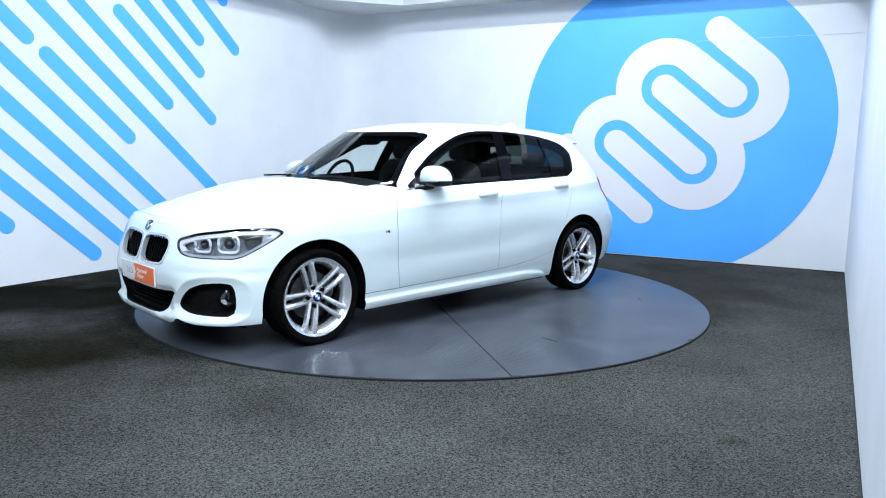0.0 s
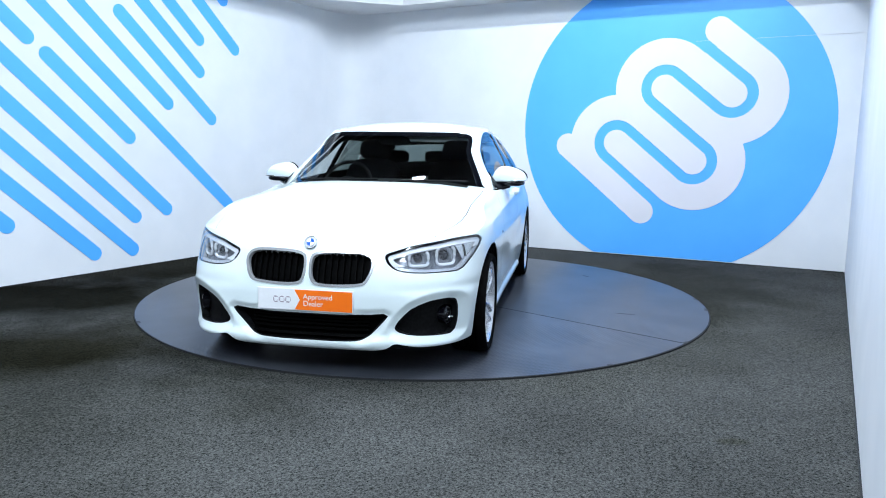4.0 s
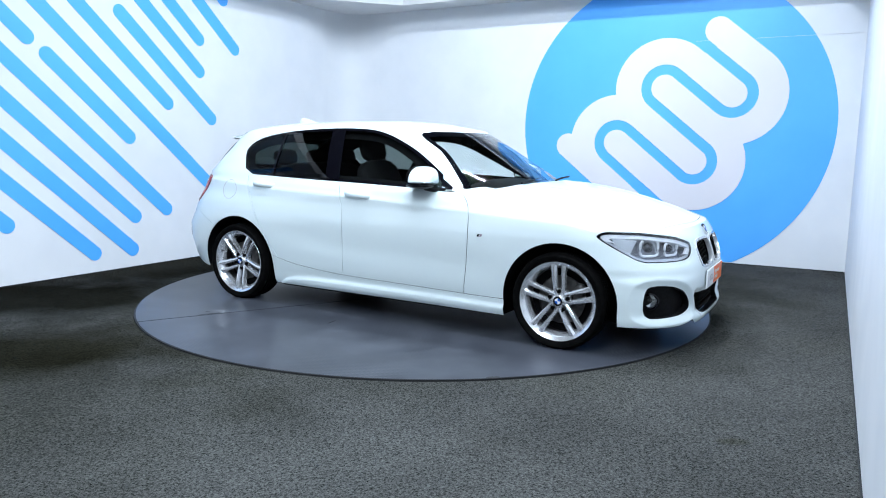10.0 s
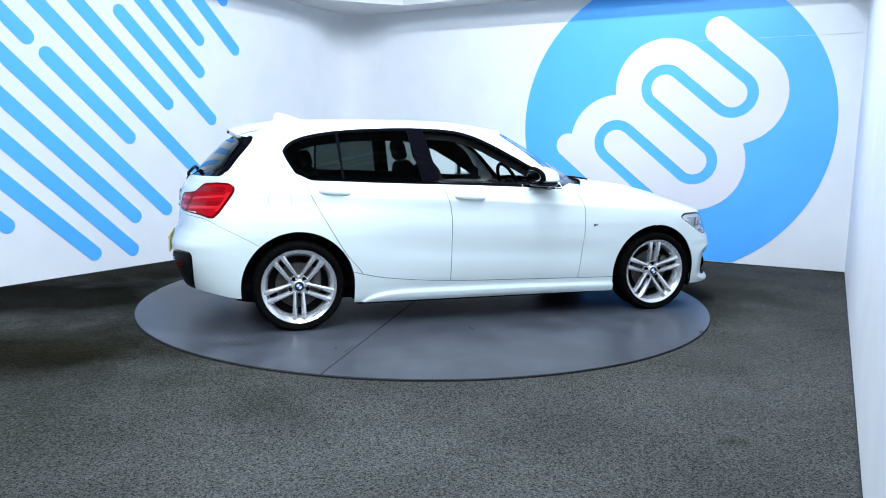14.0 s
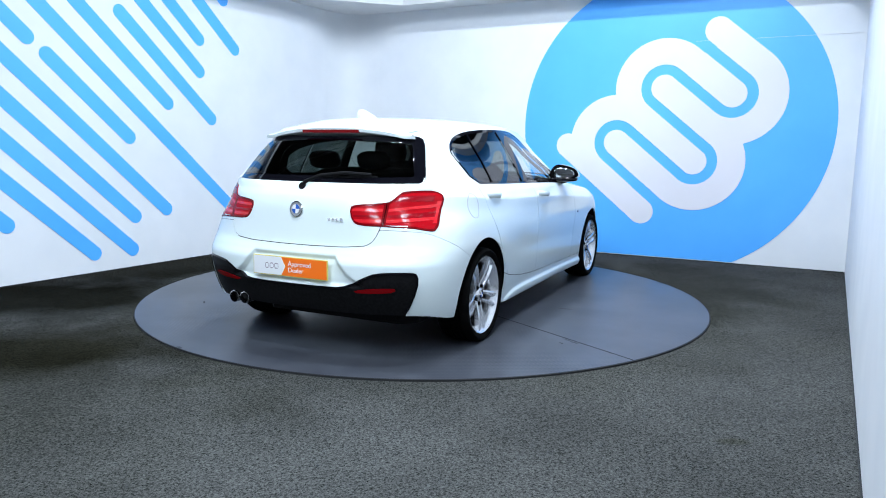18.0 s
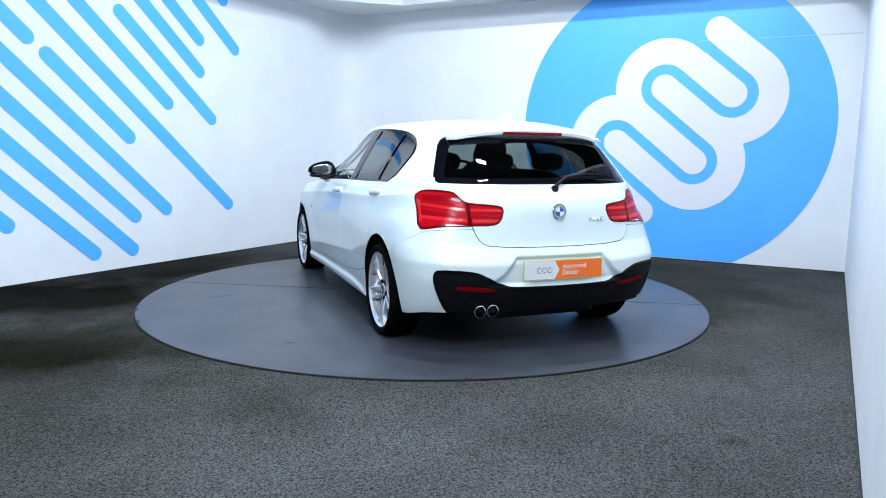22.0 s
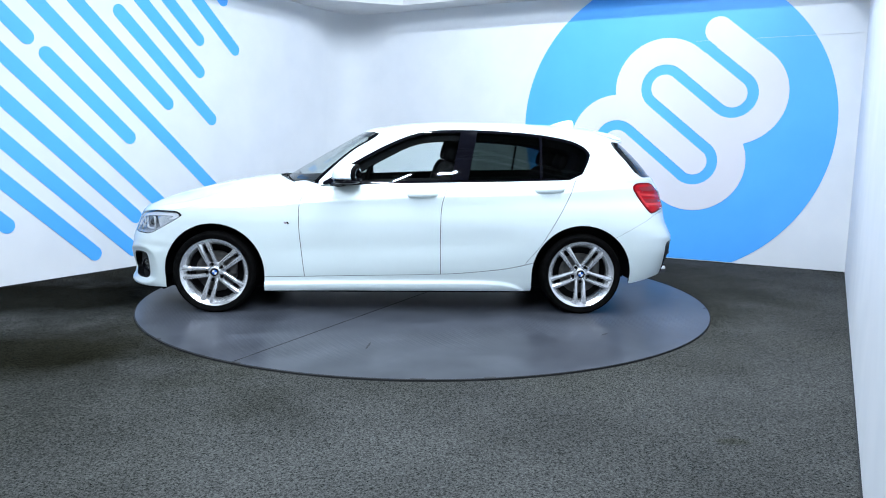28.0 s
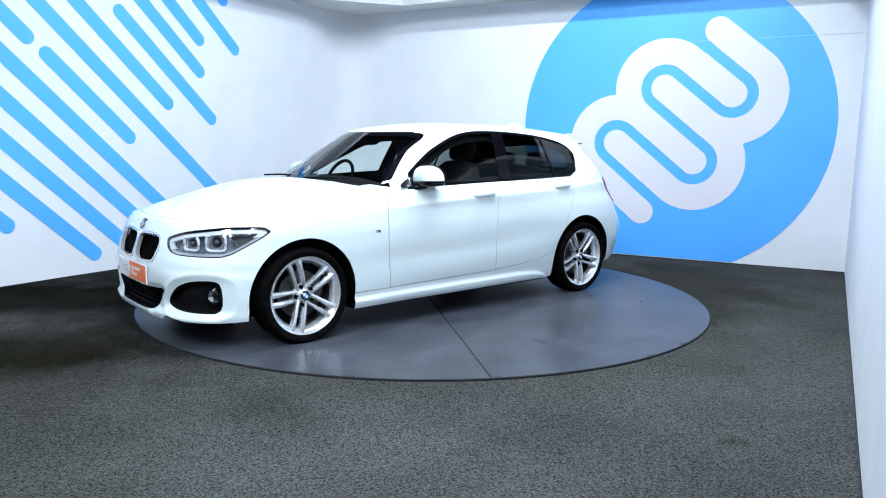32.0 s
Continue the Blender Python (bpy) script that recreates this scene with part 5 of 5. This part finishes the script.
spoiler()
bm = bmesh.new()
for k in range(20):
    y0, y1 = -0.205 + 0.0205 * k, -0.205 + 0.0205 * (k + 1)
    box(bm, (-1.771 + 0.08 * (abs(y0) / 0.52) ** 2.6, y0, 1.296), (-1.74, y1, 1.314))
bmesh.ops.remove_doubles(bm, verts=bm.verts, dist=0.0005)
part("high_brake_lamp", bm, RED_DARK, car, "slim dark red brake lamp", smooth=False)
bm = bmesh.new()
fin = []
for x, z, half in ((-1.438, 1.380, 0.020), (-1.436, 1.425, 0.014), (-1.425, 1.452, 0.009), (-1.392, 1.455, 0.008), (-1.345, 1.446, 0.011), (-1.29, 1.428, 0.016), (-1.245, 1.412, 0.020), (-1.225, 1.395, 0.014), (-1.33, 1.385, 0.032)):
    fin.append((bm.verts.new((x, half, z)), bm.verts.new((x, -half, z))))
for k in range(len(fin)):
    a, b = fin[k], fin[(k + 1) % len(fin)]
    bm.faces.new((a[0], b[0], b[1], a[1]))
bm.faces.new([a[0] for a in fin][::-1])
bm.faces.new([a[1] for a in fin])
bmesh.ops.recalc_face_normals(bm, faces=bm.faces)
bevel(bm, 0.004, 2)
part("roof_aerial", bm, PAINT, car, "white fin aerial")
bm = bmesh.new()
rod(bm, [(-2.045, 0.0, 0.985), (-2.045, -0.02, 1.01), (-2.01, -0.10, 1.045), (-1.985, -0.25, 1.062), (-1.97, -0.42, 1.055)], 0.011, 8)
wiper = part("rear_wiper", bm, SATIN, car, "black rear wiper")
bm = bmesh.new()
rod(bm, [(-2.03, 0.0, 0.975), (-2.055, 0.0, 0.985)], 0.022, 14)
part("wiper_hub", bm, SATIN, wiper)
bm = bmesh.new()
rod(bm, [(-1.985, -0.06, 1.030), (-1.968, -0.46, 1.046)], 0.006, 6)
part("wiper_blade", bm, SATIN, wiper)
for y0 in (-0.50, 0.12):
    bm = bmesh.new()
    rod(bm, [(0.93, y0, 0.985), (0.90, y0 + 0.2, 0.995), (0.84, y0 + 0.52, 0.995)], 0.007, 6)
    part("windscreen_wiper", bm, SATIN, car, "black windscreen wiper")

# ---- car: cabin ----
bm = bmesh.new()
blob(bm, (0.62, 0, 0.84), (0.24, 0.70, 0.105), 4.0, 16)
part("dashboard", bm, CABIN, car, "dark dashboard")
bm = bmesh.new()
box(bm, (-1.7, -0.72, 0.255), (0.8, 0.72, 0.30))
part("cabin_floor", bm, CABIN, car, smooth=False)
bm = bmesh.new()
m = pose(0.33, -0.37, 0.93, 0, 0, 90) @ pose(0, 0, 0, -24, 0, 0)
lathe(bm, [(0.182 + 0.014 * math.cos(math.pi * k / 4), 0.014 * math.sin(math.pi * k / 4)) for k in range(8)], 40, m, closed=True)
wheel_s = part("steering_wheel", bm, CABIN, car, "black steering wheel")
bm = bmesh.new()
blob(bm, (0, -0.01, -0.01), (0.075, 0.03, 0.07), 2.5, 12, m)
box(bm, (-0.17, -0.012, -0.015), (0.17, 0.004, 0.02), m)
part("steering_hub", bm, CABIN, wheel_s)
bm = bmesh.new()
blob(bm, (0.26, -0.02, 1.262), (0.022, 0.12, 0.036), 3, 12)
part("rear_view_mirror", bm, CABIN, car, "black rear view mirror")


def seat(x, y, width, parent, tall=0.60):
    bm = bmesh.new()
    blob(bm, (x + 0.20, y, 0.50), (0.27, width, 0.10), 4, 14)
    s0 = part("seat", bm, CLOTH, parent, "black cloth seat")
    bm = bmesh.new()
    m = pose(x - 0.06, y, 0.80, 0, -16, 0)
    blob(bm, (0, 0, 0), (0.075, width, tall / 2), 4, 14, m)
    part("seat_back", bm, CLOTH, s0)
    return s0, m


for y in (0.36, -0.36):
    s0, m = seat(-0.22, y, 0.245, car, 0.64)
    bm = bmesh.new()
    blob(bm, (0.0, 0, 0.405), (0.05, 0.135, 0.085), 3.5, 14, m)
    part("headrest", bm, CLOTH, s0)
s0, m = seat(-1.10, 0, 0.62, car, 0.56)
for y in (0.40, 0.0, -0.40):
    bm = bmesh.new()
    blob(bm, (0.0, y, 0.335), (0.045, 0.12, 0.06), 3.5, 12, m)
    part("headrest", bm, CLOTH, s0)
bm = bmesh.new()
box(bm, (-1.75, -0.55, 0.90), (-1.25, 0.55, 0.925))
part("parcel_shelf", bm, CABIN, car, smooth=False)

# ---- car: wheels ----
# Wheel space: y points outward along the axle.
TYRE_R, RIM_R = 0.299, 0.2465


def build_wheel(turn):
    bm = bmesh.new()
    lathe(bm, [(RIM_R - 0.046, 0.030), (RIM_R - 0.040, 0.052), (RIM_R - 0.030, 0.074), (RIM_R - 0.018, 0.087), (RIM_R - 0.009, 0.093), (RIM_R - 0.002, 0.098), (RIM_R + 0.001, 0.094), (RIM_R, 0.08)], 72)
    w = part("wheel", bm, ALLOY, car, "silver alloy wheel with five double spokes")
    # The inner barrel is darker than the rim: shade behind the spokes as colour.
    bm = bmesh.new()
    lathe(bm, [(RIM_R - 0.012, -0.125), (RIM_R - 0.020, -0.10), (RIM_R - 0.040, -0.02), (RIM_R - 0.047, 0.030)], 72)
    part("barrel", bm, DARK_METAL, w, "wheel barrel, darkened to stand for shade inside the rim")
    bm = bmesh.new()
    prof = [(RIM_R - 0.006, 0.088), (RIM_R + 0.006, 0.100), (RIM_R + 0.018, 0.108), (RIM_R + 0.034, 0.109), (RIM_R + 0.044, 0.102), (TYRE_R - 0.004, 0.090), (TYRE_R, 0.075)]
    for g in (0.05, 0.018, -0.018, -0.05):
        prof += [(TYRE_R + 0.001, g + 0.006), (TYRE_R - 0.006, g + 0.005), (TYRE_R - 0.006, g - 0.005), (TYRE_R + 0.001, g - 0.006)]
    prof += [(TYRE_R, -0.075), (TYRE_R - 0.004, -0.092), (RIM_R + 0.03, -0.112), (RIM_R, -0.10)]
    lathe(bm, prof, 72)
    part("tyre", bm, RUBBER, w, "black low-profile tyre")
    bm = bmesh.new()
    lathe(bm, [(0.150, 0.012), (0.150, 0.0), (0.070, 0.0), (0.070, 0.025), (0.001, 0.025)], 48)
    part("brake_disc", bm, DARK_METAL, w, "grey brake disc")
    bm = bmesh.new()
    lathe(bm, [(RIM_R - 0.035, -0.03), (0.15, -0.035), (0.001, -0.035)], 40)
    part("backing", bm, SATIN, w, "black brake shield")
    bm = bmesh.new()
    an = math.radians(160)
    blob(bm, (0.125 * math.cos(an), 0.012, 0.125 * math.sin(an)), (0.035, 0.03, 0.07), 3, 10)
    part("brake_caliper", bm, DARK_METAL, w)
    for k in range(5):
        a = math.radians(turn + 72 * k)
        d = Vector((-math.cos(a), 0, math.sin(a)))
        t = Vector((math.sin(a), 0, math.cos(a)))
        for s in (1, -1):
            bm = bmesh.new()
            rows = []
            for q in range(9):
                f = q / 8
                r = 0.040 + (RIM_R - 0.014 - 0.040) * f
                off = 0.0225 + 0.0085 * f ** 0.6
                half_w = 0.0120 + 0.0060 * f + (0.006 * (f - 0.85) / 0.15 if f > 0.85 else 0)
                y = 0.060 + 0.032 * math.sin(f * math.pi * 0.5) - 0.004 * f ** 4
                c = d * r + t * (s * off)
                rows.append([bm.verts.new(c + t * e * half_w + Vector((0, yy_, 0))) for e, yy_ in ((-s, y - 0.034), (-0.92 * s, y - 0.014), (-0.25 * s, y - 0.001), (0.3 * s, y), (0.9 * s, y - 0.004), (s, y - 0.034))])
            for p, q in zip(rows, rows[1:]):
                for j in range(5):
                    bm.faces.new((p[j], p[j + 1], q[j + 1], q[j]))
            bmesh.ops.recalc_face_normals(bm, faces=bm.faces)
            part("spoke", bm, ALLOY, w)
        b = a
        bm = bmesh.new()
        lathe(bm, [(0.0120, 0.045), (0.0120, 0.0690), (0.009, 0.0705), (0.001, 0.068)], 14, pose(-0.059 * math.cos(b), 0, 0.059 * math.sin(b)))
        part("wheel_bolt", bm, DEEP, w)
    bm = bmesh.new()
    lathe(bm, [(0.075, 0.03), (0.073, 0.050), (0.060, 0.054), (0.046, 0.056), (0.040, 0.068), (0.034, 0.072), (0.001, 0.072)], 40)
    part("hub", bm, ALLOY, w)
    hub_pose = Matrix()
    bd = roundel(Matrix.Translation((0, 0.0725, 0)), 0.030, w)
    for ch in list(bd.children):
        ch.parent = w
    bm = bmesh.new()
    rod(bm, [(-0.215 * math.cos(math.radians(turn + 36)), 0.05, 0.215 * math.sin(math.radians(turn + 36))), (-0.205 * math.cos(math.radians(turn + 36)), 0.085, 0.205 * math.sin(math.radians(turn + 36)))], 0.004, 6)
    part("valve", bm, SATIN, w)
    return w


for x, y, turn, flip in ((1.345, 0.772, 110, 0), (-1.345, 0.775, 126, 0), (1.345, -0.772, 90, 180), (-1.345, -0.775, 126, 180)):
    w = build_wheel(turn)
    w.matrix_basis = pose(x, y, TYRE_R - 0.004, 0, 0, flip)


def motions():
    rows = [(0, -137.79), (0.5, -137.27), (1, -135.13), (1.5, -131.52), (2, -125.98), (2.5, -120.2), (3, -114.25)]
    rows += [(t, -114.25 + (t - 3.0) * 11.815) for t in range(4, 31)] + [(30.5, 209.75), (31, 214.55), (31.5, 217.7), (32, 219.27)]
    walk(table, [(t, pose(0, 0, 0, 0, 0, a)) for t, a in rows])
    walk(car, [(t, pose(0, 0, 0, 0, 0, a) @ pose(0.2045, -0.1287, 0.0)) for t, a in rows])


for k, off, watts in ((2.7, -0.15, 118), (2.7, 1.3, 118), (4.4, 0.1, 94), (4.4, 1.6, 94), (6.5, 1.1, 70), (6.5, 2.2, 70), (8.4, 2.3, 66)):
    q = (CORNER + CORNER_R) / 2 + U_RIGHT * k + U_BACK * off
    lamp("ceiling_lamp", q.x, q.y, 4.7, 0.42, 0.14, watts)
motions()
